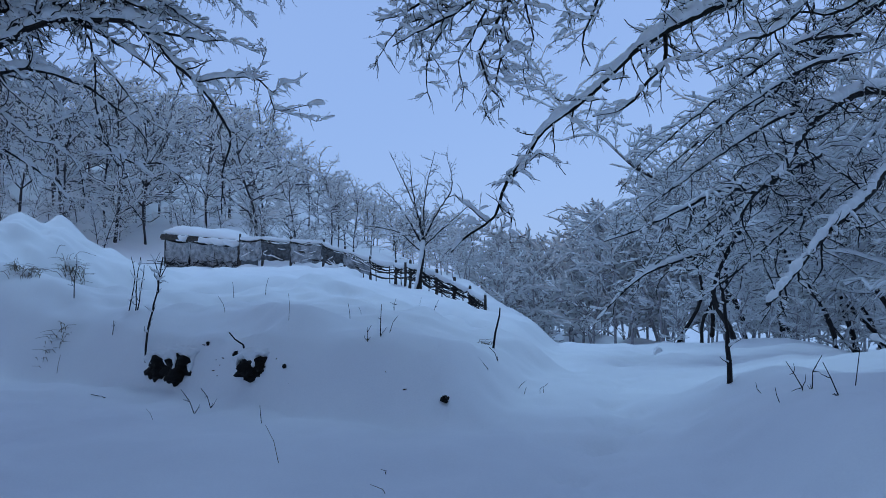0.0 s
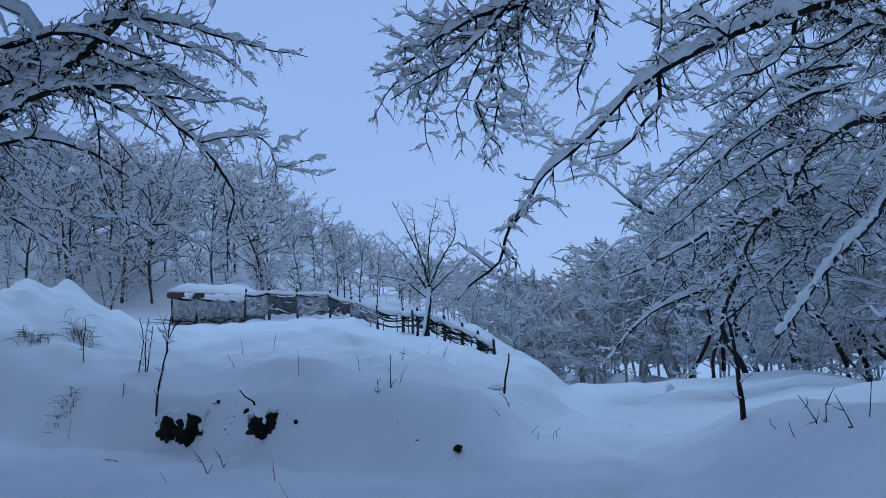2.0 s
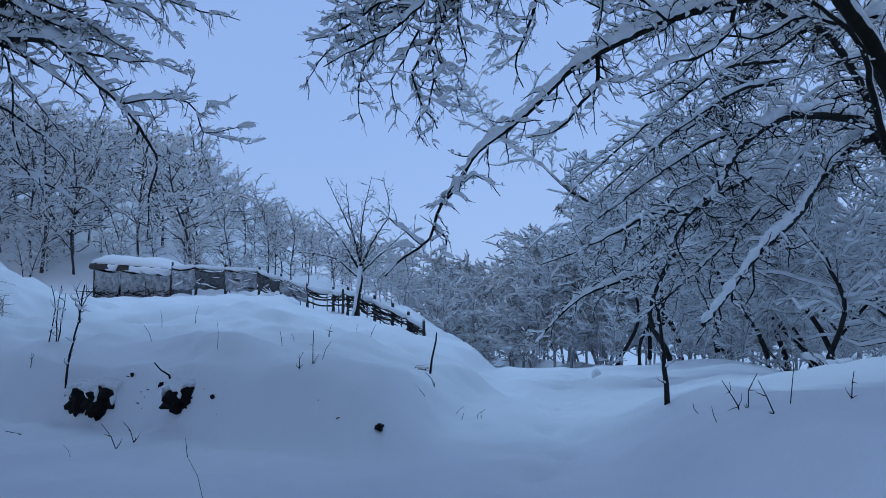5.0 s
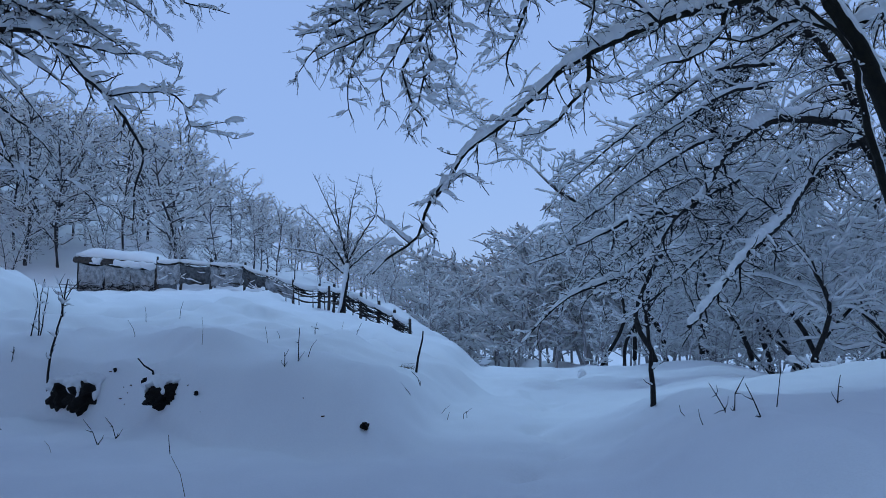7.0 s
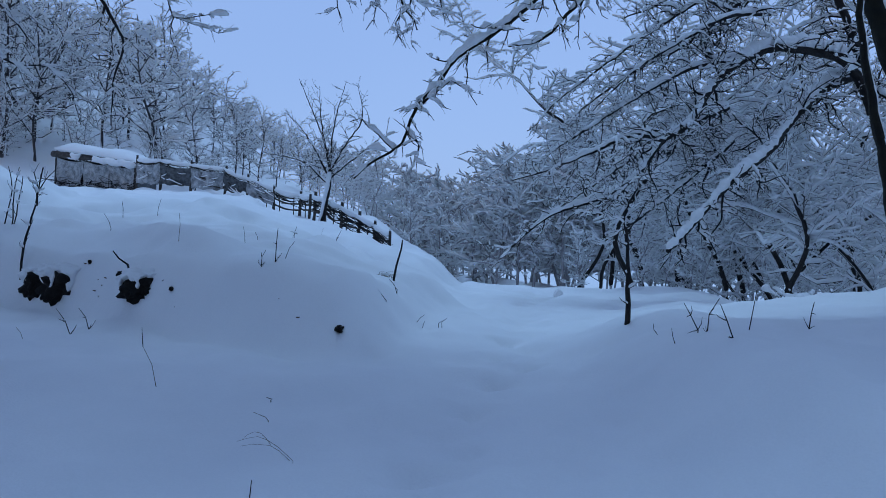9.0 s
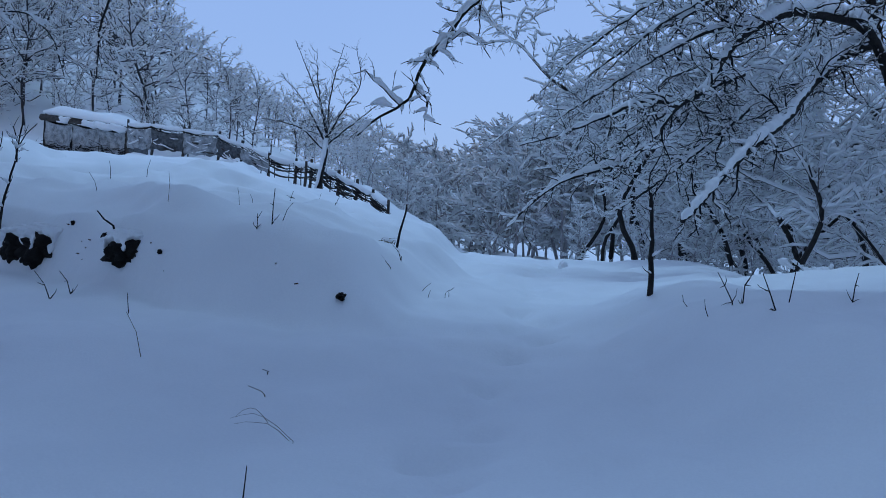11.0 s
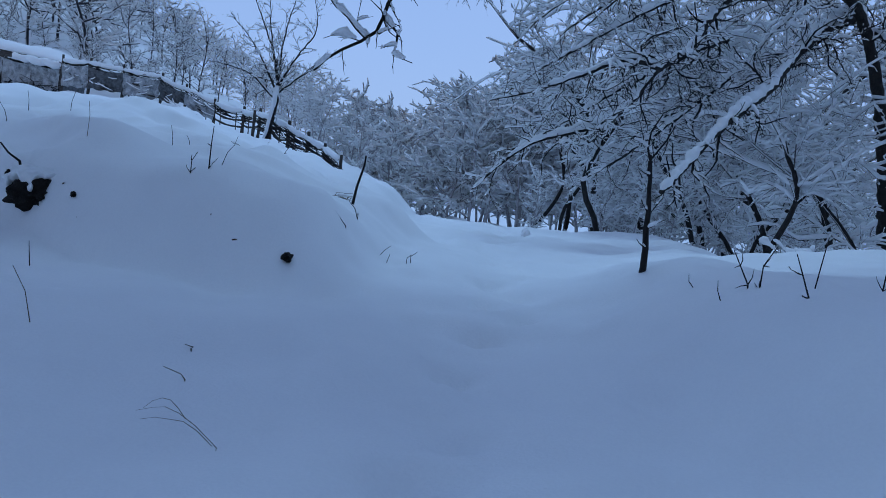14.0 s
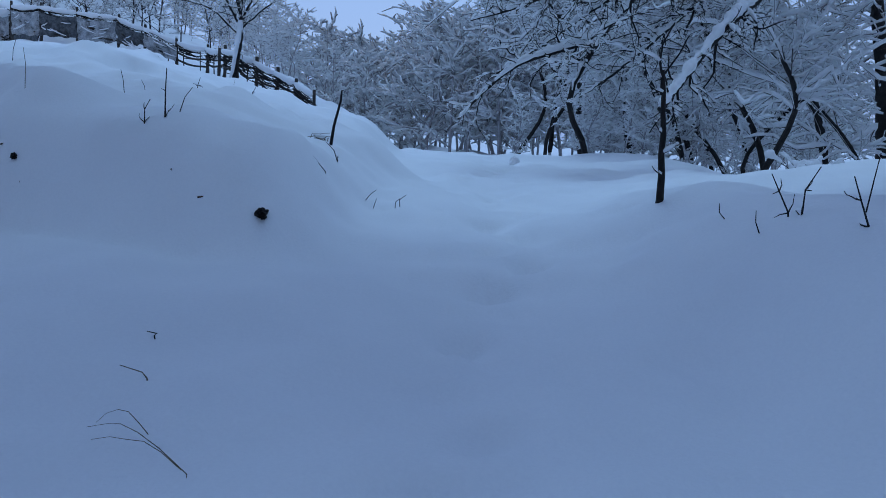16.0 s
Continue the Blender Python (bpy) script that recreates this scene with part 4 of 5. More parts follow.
def pole(points, r0, r1, sides=7, seed=0, rough=0.08):
    t = Tubes()
    p = spline(points, 0.12)
    g = np.random.default_rng(seed)
    t.add(p, np.linspace(r0, r1, len(p)) * (1 + rough * g.normal(0, 1, len(p))), sides)
    t.caps = [list(range(sides))[::-1], [t.n - sides + k for k in range(sides)]]
    return t


def drift(points, width, tall, seed, sides=10):
    """A rounded ridge of snow lying along the points."""
    g = np.random.default_rng(seed)
    p = spline(points, 0.12)
    u = np.linspace(0, 1, len(p))
    fat = width * (0.8 + 0.35 * g.random(len(p))) * np.sqrt(np.clip(np.sin(np.pi * (0.03 + 0.94 * u)), 0.02, 1)) ** 0.5
    t = Tubes()
    t.add(p, fat, sides, tall / width)
    t.caps = [list(range(sides))[::-1], [t.n - sides + k for k in range(sides)]]
    return t


TOP = [(-7.93, 37.00, 3.41), (-6.90, 36.36, 3.37), (-5.57, 35.71, 3.19), (-4.22, 35.07, 3.03), (-3.29, 34.43, 2.67), (-2.18, 33.79, 2.24), (-1.23, 33.14, 2.02), (-0.83, 32.50, 1.91)]
END = [(-0.68, 31.50, 1.87), (-0.20, 30.66, 1.74), (0.29, 29.82, 1.47), (0.85, 28.98, 1.14), (1.37, 28.14, 0.83), (1.83, 27.30, 0.52)]


def build_shed():
    left, right = np.array((-12.03, 40.00, 4.03)), np.array((-8.06, 37.50, 3.46))
    base_l, base_r = ground_z(*left[:2]) - 0.1, ground_z(*right[:2]) - 0.1
    back = np.array((0.4, 2.0, 0.15))
    shed = empty("shed", (left[0], left[1], base_l), "low shed walled with grey sheeting under a snow-covered roof", "shed")
    o = np.array(shed.location)
    for u in (0.02, 0.36, 0.68, 0.98):
        p = left + (right - left) * u
        foot = base_l + (base_r - base_l) * u
        for q in (p, p + back):
            pole([(q[0], q[1], foot - 0.2), (q[0] + 0.02, q[1], (foot + q[2]) / 2), (q[0], q[1], q[2] - 0.04)], 0.055, 0.045, seed=int(u * 90)).put("post", PLANK, shed, "", o)
    for k, (u0, u1) in enumerate(((0.02, 0.36), (0.36, 0.68), (0.68, 0.98))):
        a, b = left + (right - left) * u0, left + (right - left) * u1
        drop = np.array((0, 0, 0.34 - 0.02 * k))
        f0, f1 = base_l + (base_r - base_l) * u0, base_l + (base_r - base_l) * u1
        c, d = np.array((b[0], b[1] - 0.03, f1)), np.array((a[0], a[1] - 0.03, f0))
        sheet = part("sheet", crumpled([a - drop - (0, 0.07, 0) - o, b - drop - (0, 0.07, 0) - o, c - (0, 0.07, 0) - o, d - (0, 0.07, 0) - o], 44, 20, 0.055, 3 + k, 0.09, 0.16), SHEET, shed, "crumpled grey sheeting")
        drift([a - drop + (0, -0.1, 0.05), (a + b) / 2 - drop + (0, -0.12, 0.07), b - drop + (0, -0.1, 0.02)], 0.09, 0.07, 60 + k).put("snow_ridge", SNOW, shed, "", o)
    for u, (p, q) in enumerate(((left + back, right + back), (left, left + back), (right, right + back))):
        lo_p, lo_q = np.array((p[0], p[1], base_l)), np.array((q[0], q[1], base_r if u != 1 else base_l))
        part("board_wall", crumpled([p - (0, 0, 0.1) - o, q - (0, 0, 0.1) - o, lo_q - o, lo_p - o], 8, 4, 0.004, 20 + u), NET, shed, "dark boards")
    beam = pole([left + (-0.12, -0.06, -0.12), (left + right) / 2 + (0, -0.06, -0.10), right + (0.1, -0.06, -0.14)], 0.06, 0.05, seed=8)
    beam.put("beam", PLANK, shed, "", o)
    board = pole([left + (-0.1, -0.1, -0.22), left + (right - left) * 0.4 + (0, -0.1, -0.22), left + (right - left) * 0.72 + (0, -0.1, -0.24)], 0.13, 0.11, 6, 9, 0.05)
    board.put("board", PLANK, shed, "dark brown board under the eaves", o)
    for k, (u, wide) in enumerate(((0.62, 0.42), (0.78, 0.5), (0.93, 0.4), (0.28, 0.2))):
        p = left + (right - left) * u
        drift([p + (-wide, -0.22, -0.10), p + (0, -0.30, -0.24), p + (wide, -0.22, -0.12)], 0.17, 0.15, 80 + k).put("snow_ridge", SNOW, shed, "", o)
    g = np.random.default_rng(81)
    litter = Tubes()
    for k in range(46):
        u = g.random()
        p = left + (right - left) * u
        low = base_l + (base_r - base_l) * u + 0.12 + abs(g.normal(0, 0.12))
        q = [np.array((p[0], p[1] - 0.2 - 0.1 * g.random(), low)), np.array((p[0] + g.normal(0, 0.4), p[1] - 0.22, low + g.normal(0.04, 0.12))), np.array((p[0] + g.normal(0, 0.7), p[1] - 0.2, low + g.normal(0.05, 0.2)))]
        litter.add(spline(q, 0.2), np.linspace(0.018, 0.008, len(spline(q, 0.2))), 4)
    litter.put("brushwood", TWIG, shed, "", o)["kind"] = "stuff"
    bm = bmesh.new()
    nu, nv = 30, 14
    for layer in (0, 1):
        grid = []
        for j in range(nv + 1):
            row = []
            for i in range(nu + 1):
                u, v = i / nu, j / nv
                p = left + (right - left) * u * 1.04 + back * (v * 1.1 - 0.07)
                dome = (1 - abs(2 * u - 1) ** 6) * (1 - abs(2 * v - 1) ** 4)
                lift = (0.08 + 0.34 * dome * (0.85 + 0.15 * math.sin(u * 11) + 0.1 * math.sin(v * 7 + u * 5)) - 0.07 * step(0.55, 0.75, u)) if layer else -0.04
                row.append(bm.verts.new(p + (0, 0, float(lift)) - o))
            grid.append(row)
        for j in range(nv):
            for i in range(nu):
                bm.faces.new((grid[j][i], grid[j][i + 1], grid[j + 1][i + 1], grid[j + 1][i]))
        if layer:
            rim = [g[0] for g in grid] + grid[-1][1:] + [g[-1] for g in grid[::-1]][1:] + grid[0][::-1][1:-1]
            for k in range(len(rim)):
                bm.faces.new((rim[k], rim[(k + 1) % len(rim)], low[(k + 1) % len(low)], low[k]))
        else:
            low = [g[0] for g in grid] + grid[-1][1:] + [g[-1] for g in grid[::-1]][1:] + grid[0][::-1][1:-1]
    part("roof_snow", bm, SNOW, shed, "thick rounded slab of snow")


def build_fence(name, tops, label, seed, sheets=True):
    g = np.random.default_rng(seed)
    tops = [np.array(p) for p in tops]
    foot = [np.array((p[0], p[1], ground_z(p[0], p[1]))) for p in tops]
    fence = empty(name, foot[0], label, "fence")
    o = foot[0]
    for p, f in zip(tops, foot):
        lean = g.normal(0, 0.05)
        pole([f - (0, 0, 0.3), (f + p) / 2 + (lean, 0, 0), p + (lean, 0, 0.16 + 0.1 * g.random())], 0.06, 0.045, seed=int(g.integers(99))).put("post", PLANK, fence, "", o)
        if g.random() < 0.6:
            drift([p + (lean - 0.04, 0, 0.2), p + (lean + 0.04, 0, 0.21)], 0.045, 0.055, 5).put("snow_cap", SNOW, fence, "", o)
    for k in range(len(tops) - 1):
        a, b, fa, fb = tops[k], tops[k + 1], foot[k], foot[k + 1]
        sag = 0.03 + 0.05 * g.random()
        mid = (a + b) / 2 - (0, 0, sag)
        for share in ((0.0, 0.34, 0.62) if sheets else (0.0, 0.4)):
            h = np.array((0, 0.02, -share * (a[2] - fa[2])))
            pole([a + h, mid + h + g.normal(0, 0.04, 3), b + h], 0.035, 0.03, 6, seed=k).put("rail", PLANK, fence, "", o)
        brush = Tubes()
        for _ in range(18 if sheets else 40):
            u0 = g.random() * 0.5 - 0.15
            u1 = u0 + 0.4 + 0.6 * g.random()
            down = abs(g.normal(0, 0.16 if sheets else 0.24))
            q = [a + (b - a) * u + (0, g.normal(0, 0.07), -sag * math.sin(math.pi * min(max(u, 0), 1)) - down + g.normal(0, 0.04)) for u in (u0, (u0 + u1) / 2, u1)]
            brush.add(spline(q, 0.25), np.linspace(0.018, 0.006, len(spline(q, 0.25))), 4)
        brush.put("brushwood", TWIG, fence, "", o)["kind"] = "stuff"
        drift([a + (0, 0, 0.04), mid + (0, 0, 0.03 + 0.05 * g.random()), b + (0, 0, 0.04)], 0.085, 0.10, k + seed).put("snow_ridge", SNOW, fence, "", o)
        if sheets and k < 4:
            drift([fa + (0, -0.25, -0.06), (fa + fb) / 2 + (0, -0.28, -0.03 + 0.08 * g.random()), fb + (0, -0.25, -0.06)], 0.24, 0.13, k + seed + 5).put("snow_bank", SNOW, fence, "", o)
        if sheets and k < 5:
            lo = 0.30 + 0.25 * g.random()
            part("sheet", crumpled([a - (0, 0.09, 0.1) - o, b - (0, 0.09, 0.1) - o, fb + (0, -0.09, (b[2] - fb[2]) * (0.45 - lo * 0.5)) - o, fa + (0, -0.09, (a[2] - fa[2]) * (0.42 - lo * 0.5)) - o], 26, 12, 0.05, k + 40, sag), SHEET if k % 2 == 0 else NET, fence, "torn grey sheeting" if k % 2 == 0 else "dark netting")
            for scrap in range(5):
                u0, low, tilt = 0.75 * g.random(), 0.18 + 0.55 * g.random(), g.normal(0, 0.05)
                u1 = min(u0 + 0.12 + 0.3 * g.random(), 0.98)
                p, q = a + (b - a) * u0 - (0, 0.15, low + tilt), a + (b - a) * u1 - (0, 0.15, low - tilt)
                drift([p, (p + q) / 2 - (0, 0.01, 0.02), q], 0.016 + 0.03 * g.random(), 0.022, k + scrap).put("snow_ridge", SNOW, fence, "", o)
        if not sheets or k >= 4:
            for j in range(2 if sheets else 1):
                u = (j + 0.3 + 0.4 * g.random()) / (2 if sheets else 1)
                p, f = a + (b - a) * u, fa + (fb - fa) * u
                pole([f - (0, 0.04, 0.2), (p + f) / 2 + g.normal(0, 0.02, 3), p + (g.normal(0, 0.03), -0.04, 0.02)], 0.022, 0.016, 5, seed=j).put("picket", PLANK, fence, "", o)


build_shed()
build_fence("fence", TOP, "old post fence hung with sheeting and topped with snow", 70)
build_fence("brush_fence", END, "low brushwood fence running downhill under snow", 90, False)


# ---- sticks, stalks and shrubs ----
def stick_thing(name, stems, label, category, group="", seed=0, snow=0.6, mat=None, twigs=0.0, gap=0.15):
    t = Tree(seed, snow=snow, sides=(6, 4, 3))
    for pts, r in stems:
        foot = np.array(pts[0], float)
        p = [foot - (0, 0, 0.15)] + [np.array(q, float) for q in pts]
        t.limb(p, r, r * 0.45, side=twigs, gap=gap if twigs else 99, level=2, bare=0.3, wander=0.03, droop=-0.3)
    ob = empty(name, pts[0], label, category, group)
    t.trunk.put("stem", mat or TWIG, ob, "", pts[0])
    t.twig.put("twig_crown" if t.trunk.v else "stem", mat or TWIG, ob, "", pts[0])
    cover = t.cover.put("snow_cover", LOAD, ob, "clinging snow", pts[0])
    if cover:
        cover["kind"] = "stuff"
    return ob


def lump(name, place, size, label, category, mat, seed, rough=0.25, group="", grain=1.7):
    """A rounded, uneven body half sunk in what it lies on."""
    bm = bmesh.new()
    bmesh.ops.create_icosphere(bm, subdivisions=4, radius=1.0)
    for v in bm.verts:
        n = noise.fractal(v.co * grain + Vector((seed * 3.1, 0, 0)), 0.9, 2.1, 4)
        v.co *= max(0.45, 1 + rough * n)
        v.co = Vector((v.co.x * size[0], v.co.y * size[1], v.co.z * size[2]))
    ob = part(name, bm, mat)
    ob.location = place
    return tagged(ob, label, category, group)


pole_stem = [(3.68, 10.56, -0.82)] + [(3.68, 10.56, -0.61), (3.68, 10.56, -0.26), (3.65, 10.56, 0.09), (3.64, 10.56, 0.29)]
stick_thing("sapling", [(pole_stem, 0.037), ([(3.64, 10.56, 0.23), (3.61, 10.56, 0.52), (3.72, 10.56, 0.69)], 0.014), ([(3.64, 10.56, 0.23), (3.79, 10.56, 0.44), (3.86, 10.56, 0.59)], 0.012)], "slim dark sapling at the edge of the lane", "sapling", seed=3, snow=1.4, twigs=0.35, gap=0.2)
stick_thing("stake", [([(1.08, 13.46, -0.52)] + [(1.11, 13.46, -0.27), (1.16, 13.46, -0.02), (1.19, 13.46, 0.11)], 0.028)], "thin leaning wooden stake in the snow", "stake", seed=4, snow=1.0)
bush_foot = (-4.25, 13.66, -0.64)
stick_thing("shrub", [([bush_foot] + [(-4.23, 13.66, -0.23), (-4.13, 13.66, 0.22), (-4.07, 13.66, 0.57), (-4.02, 13.66, 0.94)], 0.022), ([(-4.08, 13.66, 0.53), (-3.98, 13.66, 0.77), (-3.84, 13.66, 0.92)], 0.012), ([(-4.08, 13.66, 0.53), (-4.14, 13.66, 0.85), (-4.21, 13.66, 0.98)], 0.012)], "bare dark shrub stem rising from the bank", "shrub", "bare shrub stems", seed=5, snow=2.2, twigs=0.34, gap=0.10)
for k, px in enumerate(([(-4.91, 14.73, -0.04), (-4.83, 14.73, 0.50), (-4.84, 14.73, 0.93), (-4.88, 14.73, 1.02)], [(-4.79, 14.73, 0.07), (-4.77, 14.73, 0.60), (-4.72, 14.73, 1.02)], [(-4.75, 14.73, 0.11), (-4.68, 14.73, 0.60), (-4.66, 14.73, 0.88)])):
    px[0] = (px[0][0], px[0][1], min(px[0][2], ground_z(px[0][0], px[0][1]) + 0.02))
    stick_thing("shrub", [(px, 0.013)], "thin bare shrub stem with snow in its fork", "shrub", "bare shrub stems", seed=50 + k, snow=2.6, twigs=0.22, gap=0.12)

for k, (foot, h, lean, r) in enumerate([
    ((-3.66, 17.00, 0.41), 0.28, -0.04, 0.007), ((-3.02, 16.76, 0.42), 0.33, 0.06, 0.007), ((-3.25, 14.44, 0.10), 0.25, -0.10, 0.006), ((-1.87, 12.53, -0.04), 0.36, -0.02, 0.005),
    ((-1.06, 13.00, -0.05), 0.24, -0.03, 0.006), ((-0.98, 14.16, -0.01), 0.16, -0.05, 0.006), ((-0.60, 17.35, 0.11), 0.26, 0.05, 0.009), ((-0.12, 18.38, 0.11), 0.30, 0.06, 0.005),
    ((0.16, 17.79, -0.01), 0.36, 0.14, 0.010), ((-0.07, 18.21, 0.07), 0.2, -0.02, 0.005), ((-0.53, 11.48, -0.28), 0.42, 0.02, 0.011), ((-0.42, 11.56, -0.23), 0.22, 0.12, 0.007),
    ((-0.69, 11.43, -0.35), 0.22, 0.05, 0.008), ((-4.95, 14.13, -0.26), 0.22, 0.02, 0.008), ((-5.77, 14.04, -0.87), 0.3, 0.05, 0.005), ((-6.10, 15.41, 0.36), 0.75, 0.04, 0.011),
    ((-2.85, 11.26, -1.22), 0.30, -0.18, 0.008), ((-1.96, 10.93, -1.31), 0.22, -0.01, 0.007), ((-4.48, 12.62, -1.13), 0.05, -0.2, 0.010), ((-3.26, 10.89, -1.26), 0.14, -0.08, 0.004),
    ((1.08, 12.60, -0.66), 0.2, -0.12, 0.008), ((0.88, 11.75, -0.73), 0.2, -0.18, 0.007), ((1.35, 12.32, -1.04), 0.12, 0.10, 0.006), ((1.65, 12.15, -1.07), 0.12, 0.08, 0.006),
    ((3.88, 8.95, -0.81), 0.30, -0.16, 0.008), ((3.94, 8.92, -0.79), 0.34, 0.14, 0.008), ((3.57, 9.28, -0.87), 0.12, -0.04, 0.006), ((3.59, 8.85, -0.92), 0.16, -0.03, 0.006),
    ((4.30, 8.69, -0.74), 0.4, 0.06, 0.007), ((3.83, 8.09, -0.78), 0.3, -0.12, 0.008), ((5.02, 8.85, -0.73), 0.28, 0.04, 0.008), ((-0.23, 5.75, -1.69), 0.17, 0.01, 0.0065), ((-0.29, 8.48, -1.51), 0.04, -0.06, 0.006),
    ((1.62, 12.09, -1.08), 0.10, 0.04, 0.006), ((1.42, 12.22, -1.10), 0.10, 0.02, 0.006), ((-0.27, 7.89, -1.58), 0.08, -0.14, 0.005), ((-1.34, 8.63, -1.42), 0.36, -0.13, 0.005), ((-2.74, 11.61, -1.19), 0.26, -0.13, 0.008)]):
    tip = (foot[0] + lean, foot[1], foot[2] + h)
    mid = ((foot[0] + tip[0]) / 2 - 0.15 * lean, foot[1] + 0.02, foot[2] + h * 0.55)
    branchy = r > 0.0075
    stick_thing("dry_stalk", [([foot, mid, tip], r)], "thin dry stalk poking out of the snow" if not branchy else "dark bare twig poking out of the snow", "stalk", "stalks in the snow", 300 + k, 0.5, GRASS if r < 0.0055 else TWIG, 0.16 if branchy else 0.0, 0.09)

# long grass blades that arch over near the lane
for k, (foot, tip, rise) in enumerate((((-0.04, 6.89, -1.68), (-0.48, 7.40, -1.65), 0.10), ((-0.21, 7.29, -1.64), (-0.45, 7.46, -1.65), 0.07), ((-0.06, 6.98, -1.69), (-0.44, 7.27, -1.66), 0.06))):
    a, b = np.array(foot), np.array(tip)
    stick_thing("bent_grass", [([foot] + [tuple(a + (b - a) * u + (0, 0, rise * math.sin(math.pi * u) + 0.01)) for u in (0.2, 0.4, 0.6, 0.8, 1.0)], 0.0024)], "long dry grass blade bent over the snow", "grass", "grass blades", 400 + k, 0.0, GRASS)


def tuft(place, radius, tall, count, seed):
    g = np.random.default_rng(seed)
    t = Tubes()
    for _ in range(count):
        a = g.random() * 6.28
        x, y = place[0] + g.normal(0, radius * 0.4), place[1] + g.normal(0, radius * 0.4)
        z = ground_z(x, y) - 0.04
        out = radius * (0.4 + g.random())
        h = tall * (0.5 + 0.6 * g.random())
        p = spline([(x, y, z), (x + 0.3 * out * math.cos(a), y + 0.3 * out * math.sin(a), z + h * 0.8), (x + out * math.cos(a), y + out * math.sin(a), z + h * (0.5 + 0.4 * g.random()))], 0.08)
        t.add(p, np.linspace(0.006, 0.002, len(p)), 3)
    ob = empty("grass_tuft", place, "tuft of pale dry grass bowed under snow", "grass", "tufts on the mound")
    blades = t.put("dry_grass", GRASS, ob, "", place)
    blades["kind"] = "stuff"
    d = drift([(place[0] - radius * 0.5, place[1] - 0.05, place[2] + tall * 0.55), (place[0] + radius * 0.4, place[1], place[2] + tall * 0.5)], radius * 0.32, radius * 0.25, seed)
    d.put("snow_cover", SNOW, ob, "", place)


for k, (place, radius, tall, count) in enumerate((((-7.28, 16.13, 0.71), 0.30, 0.24, 60), ((-7.37, 18.50, 1.04), 0.34, 0.28, 70), ((-5.96, 14.44, -0.42), 0.22, 0.16, 26), ((-6.01, 14.35, -0.55), 0.2, 0.12, 18), ((0.97, 13.72, -0.47), 0.14, 0.12, 16))):
    tuft(place, radius, tall, count, 500 + k)


# ---- bare earth under the lip of the bank ----
def hollow_earth(place, size, seed, lips):
    """Dark earth laid bare under overhanging snow; the hollow's shade is in its colour."""
    g = np.random.default_rng(seed)
    lump("bare_earth", (place[0], place[1] + size[1] * 0.45, place[2] + 0.02), (size[0], size[1] * 1.25, size[2]), "patch of earth bared under the snow lip, hollow's shade painted in", "earth", EARTH, seed, 0.5, "bare earth in the bank", 2.1)
    for k in range(lips):
        bm = bmesh.new()
        bmesh.ops.create_icosphere(bm, subdivisions=5, radius=1.0)
        for v in bm.verts:
            n = noise.fractal(v.co * 1.6 + Vector((seed * 2.3, k, 0)), 0.9, 2.1, 4)
            teeth = max(0.0, noise.noise(Vector((v.co.x * 4.2 + seed, v.co.y, 0)))) if v.co.z < 0 else 0.0
            v.co *= 1 + 0.22 * n
            v.co = Vector((v.co.x * size[0] * 1.2, v.co.y * 0.2, v.co.z * size[2] * (0.5 + 1.5 * teeth)))
        lip = part("snow_lip", bm, SNOW)
        lip.location = (place[0], place[1] + 0.11, place[2] + size[2] * 0.86)
        lip.rotation_euler = (radians(-38), 0, 0)
        tagged(lip, "ragged lip of snow hanging over bare earth", "snow", "snow lips on the bank")


hollow_earth((-3.96, 13.46, -0.80), (0.24, 0.17, 0.22), 1, 1)
hollow_earth((-3.55, 13.19, -0.79), (0.28, 0.19, 0.25), 2, 1)
hollow_earth((-2.25, 12.12, -0.73), (0.27, 0.15, 0.19), 4, 1)
hollow_earth((0.29, 10.45, -1.02), (0.045, 0.08, 0.045), 6, 0)
hollow_earth((-1.82, 11.81, -0.69), (0.03, 0.04, 0.03), 8, 0)
hollow_earth((-2.64, 12.59, -0.56), (0.04, 0.05, 0.05), 9, 0)
hollow_earth((-3.16, 13.08, -0.41), (0.025, 0.03, 0.03), 10, 0)
stick_thing("root", [([(-2.44, 12.39, -0.62), (-2.49, 12.39, -0.39), (-2.61, 12.39, -0.31), (-2.69, 12.39, -0.22)], 0.022)], "dark bent root jutting from the bank", "root", seed=7, snow=0.6)

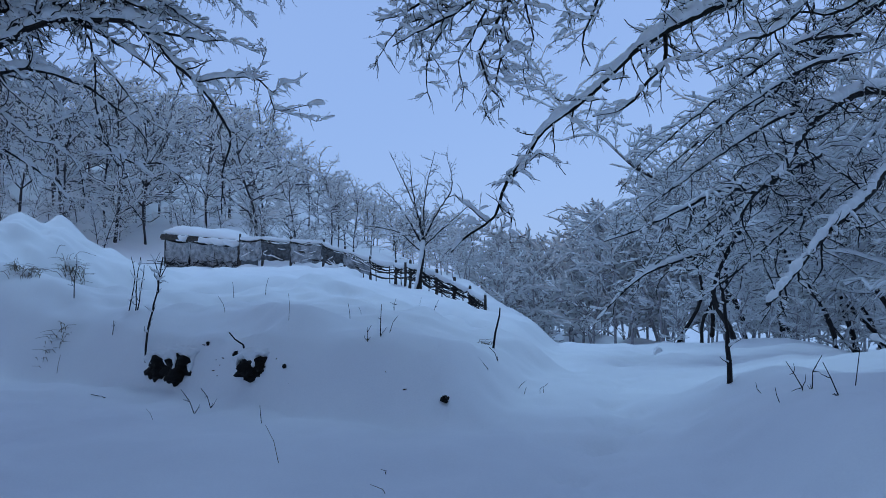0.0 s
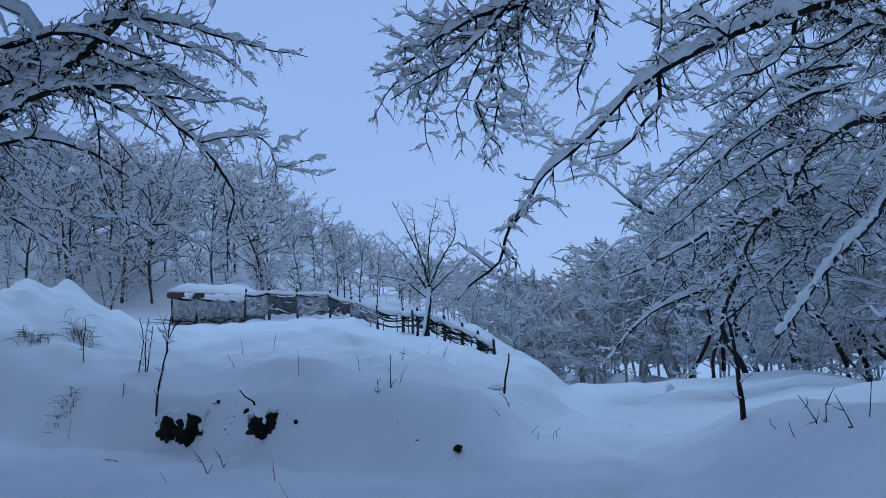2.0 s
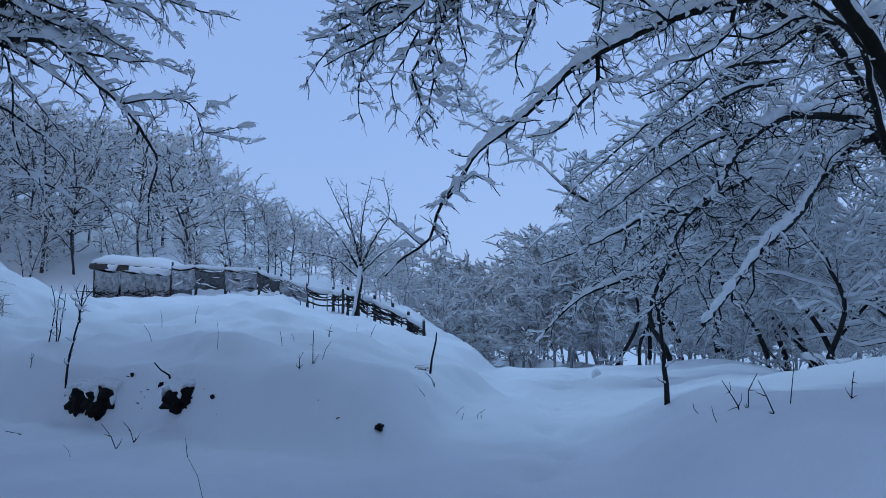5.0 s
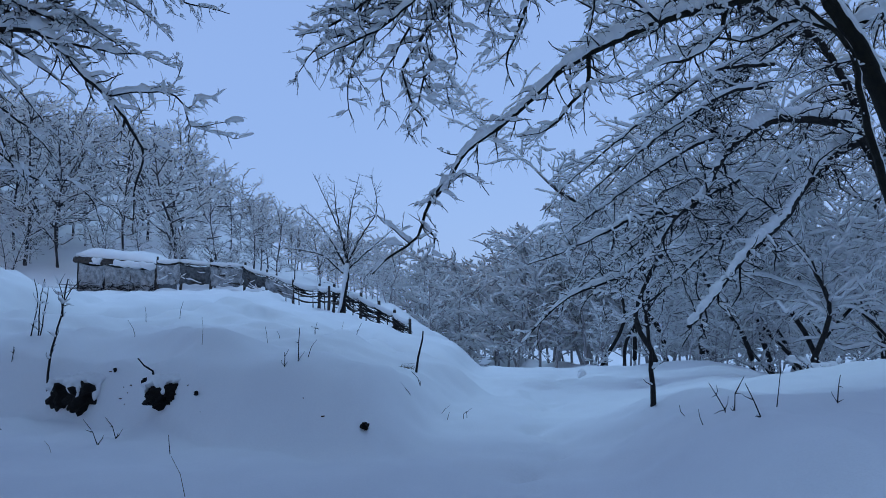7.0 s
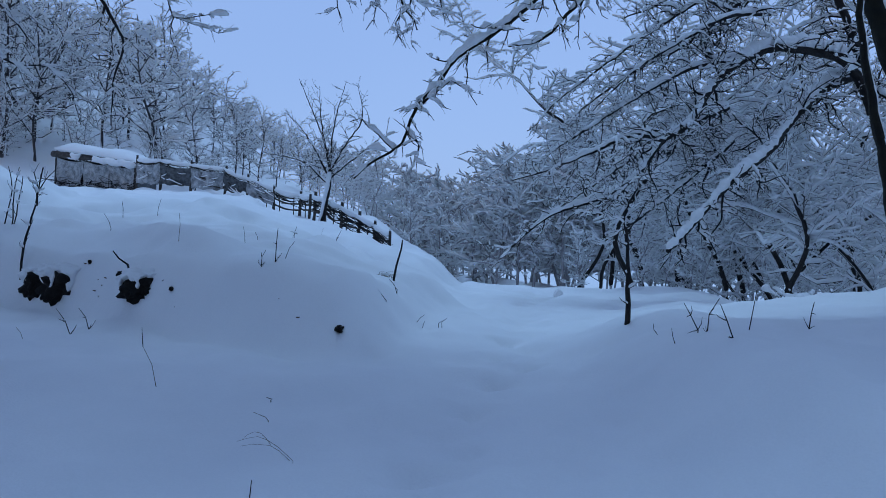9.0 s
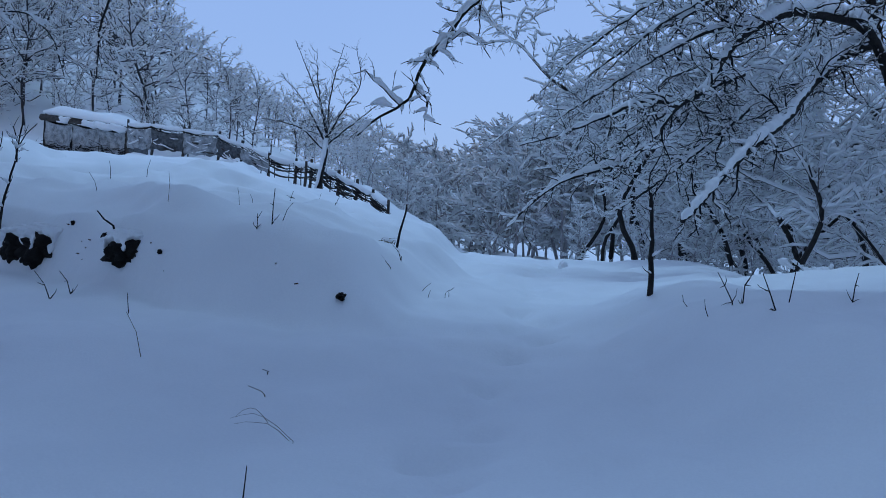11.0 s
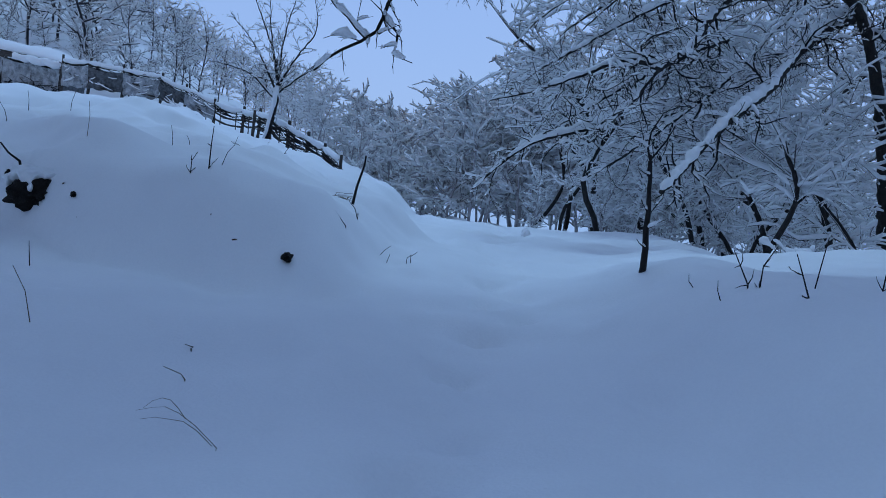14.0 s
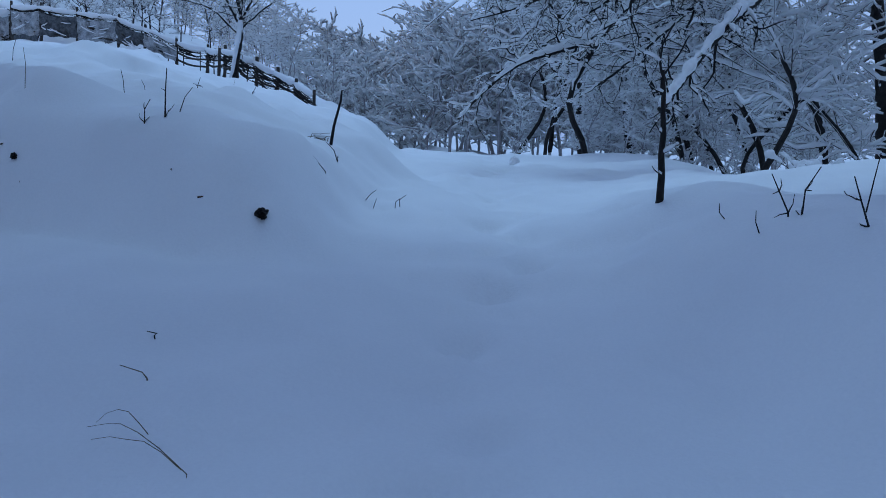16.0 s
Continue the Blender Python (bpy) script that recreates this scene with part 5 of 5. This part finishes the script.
# snow-covered bush and stump on the verge
def snowy_bush(place, size, seed, label):
    t = Tree(seed, snow=2.2, sides=(5, 3, 3))
    for k in range(9):
        a = k * 0.7
        t.limb([place, (place[0] + size * 0.35 * math.cos(a), place[1] + size * 0.35 * math.sin(a), place[2] + size * 0.7), (place[0] + size * 0.8 * math.cos(a), place[1] + size * 0.7 * math.sin(a), place[2] + size * (0.7 + 0.3 * t.rng.random()))], 0.012, 0.005, side=0.3 * size, gap=0.12, level=2)
    ob = t.finish("bush", place, label, "bush")
    heap = lump("snow_cap", (0, 0, 0), (size * 0.36, size * 0.34, size * 0.34), "", "", LOAD, seed, 0.35)
    for key in ("label", "category"):
        if key in heap:
            del heap[key]
    heap.parent = ob
    heap.location = (0, 0, size * 0.5)


snowy_bush((8.80, 15.80, ground_z(8.80, 15.80) - 0.05), 0.84, 61, "small bush bowed under a heap of snow")
snowy_bush((9.55, 15.40, ground_z(9.55, 15.40) - 0.05), 0.52, 62, "low twigs under a cap of snow")
lump("tree_stump", (5.57, 20.99, -0.89), (0.12, 0.12, 0.16), "snow-capped stump at the far edge of the lane", "stump", SNOW, 12)


def leaf(place, size, tilt, seed):
    g = np.random.default_rng(seed)
    bm = bmesh.new()
    rim = []
    for k in range(10):
        a = k / 10 * 6.283
        r = size * (0.55 + 0.45 * abs(math.cos(a)))
        rim.append(bm.verts.new((r * math.cos(a), 0.45 * r * math.sin(a), 0.12 * size * math.sin(2 * a) + g.normal(0, 0.03 * size))))
    top, low = bm.verts.new((0, 0, 0.10 * size)), bm.verts.new((0, 0, 0.04 * size))
    for k in range(10):
        bm.faces.new((rim[k], rim[(k + 1) % 10], top))
        bm.faces.new((rim[(k + 1) % 10], rim[k], low))
    ob = part("dead_leaf", bm, LEAF)
    ob.matrix_basis = pose(*place, 60 + 20 * g.random(), tilt, 360 * g.random())
    return tagged(ob, "shrivelled red-brown leaf on a bare twig", "leaf", "dead leaves")


for k, (place, size) in enumerate(zip([(-0.81, 12.46, -0.23), (-0.94, 12.46, -0.36), (-0.89, 12.46, -0.43), (-0.85, 12.46, -0.31)], (0.05, 0.035, 0.04, 0.03))):
    leaf(place, size, -60, 800 + k)
for k, place in enumerate(((-2.98, 12.86, -0.64), (-2.90, 12.75, -0.71), (-3.00, 12.79, -0.79), (-2.86, 12.76, -0.61), (-2.92, 12.69, -0.86), (-3.23, 13.12, -0.43), (-1.95, 11.96, -0.59), (-1.74, 11.66, -0.90), (-0.43, 10.97, -0.72), (-0.19, 10.73, -0.92))):
    leaf((place[0], place[1] - 0.01, place[2] + 0.02), 0.026, 10, 820 + k)
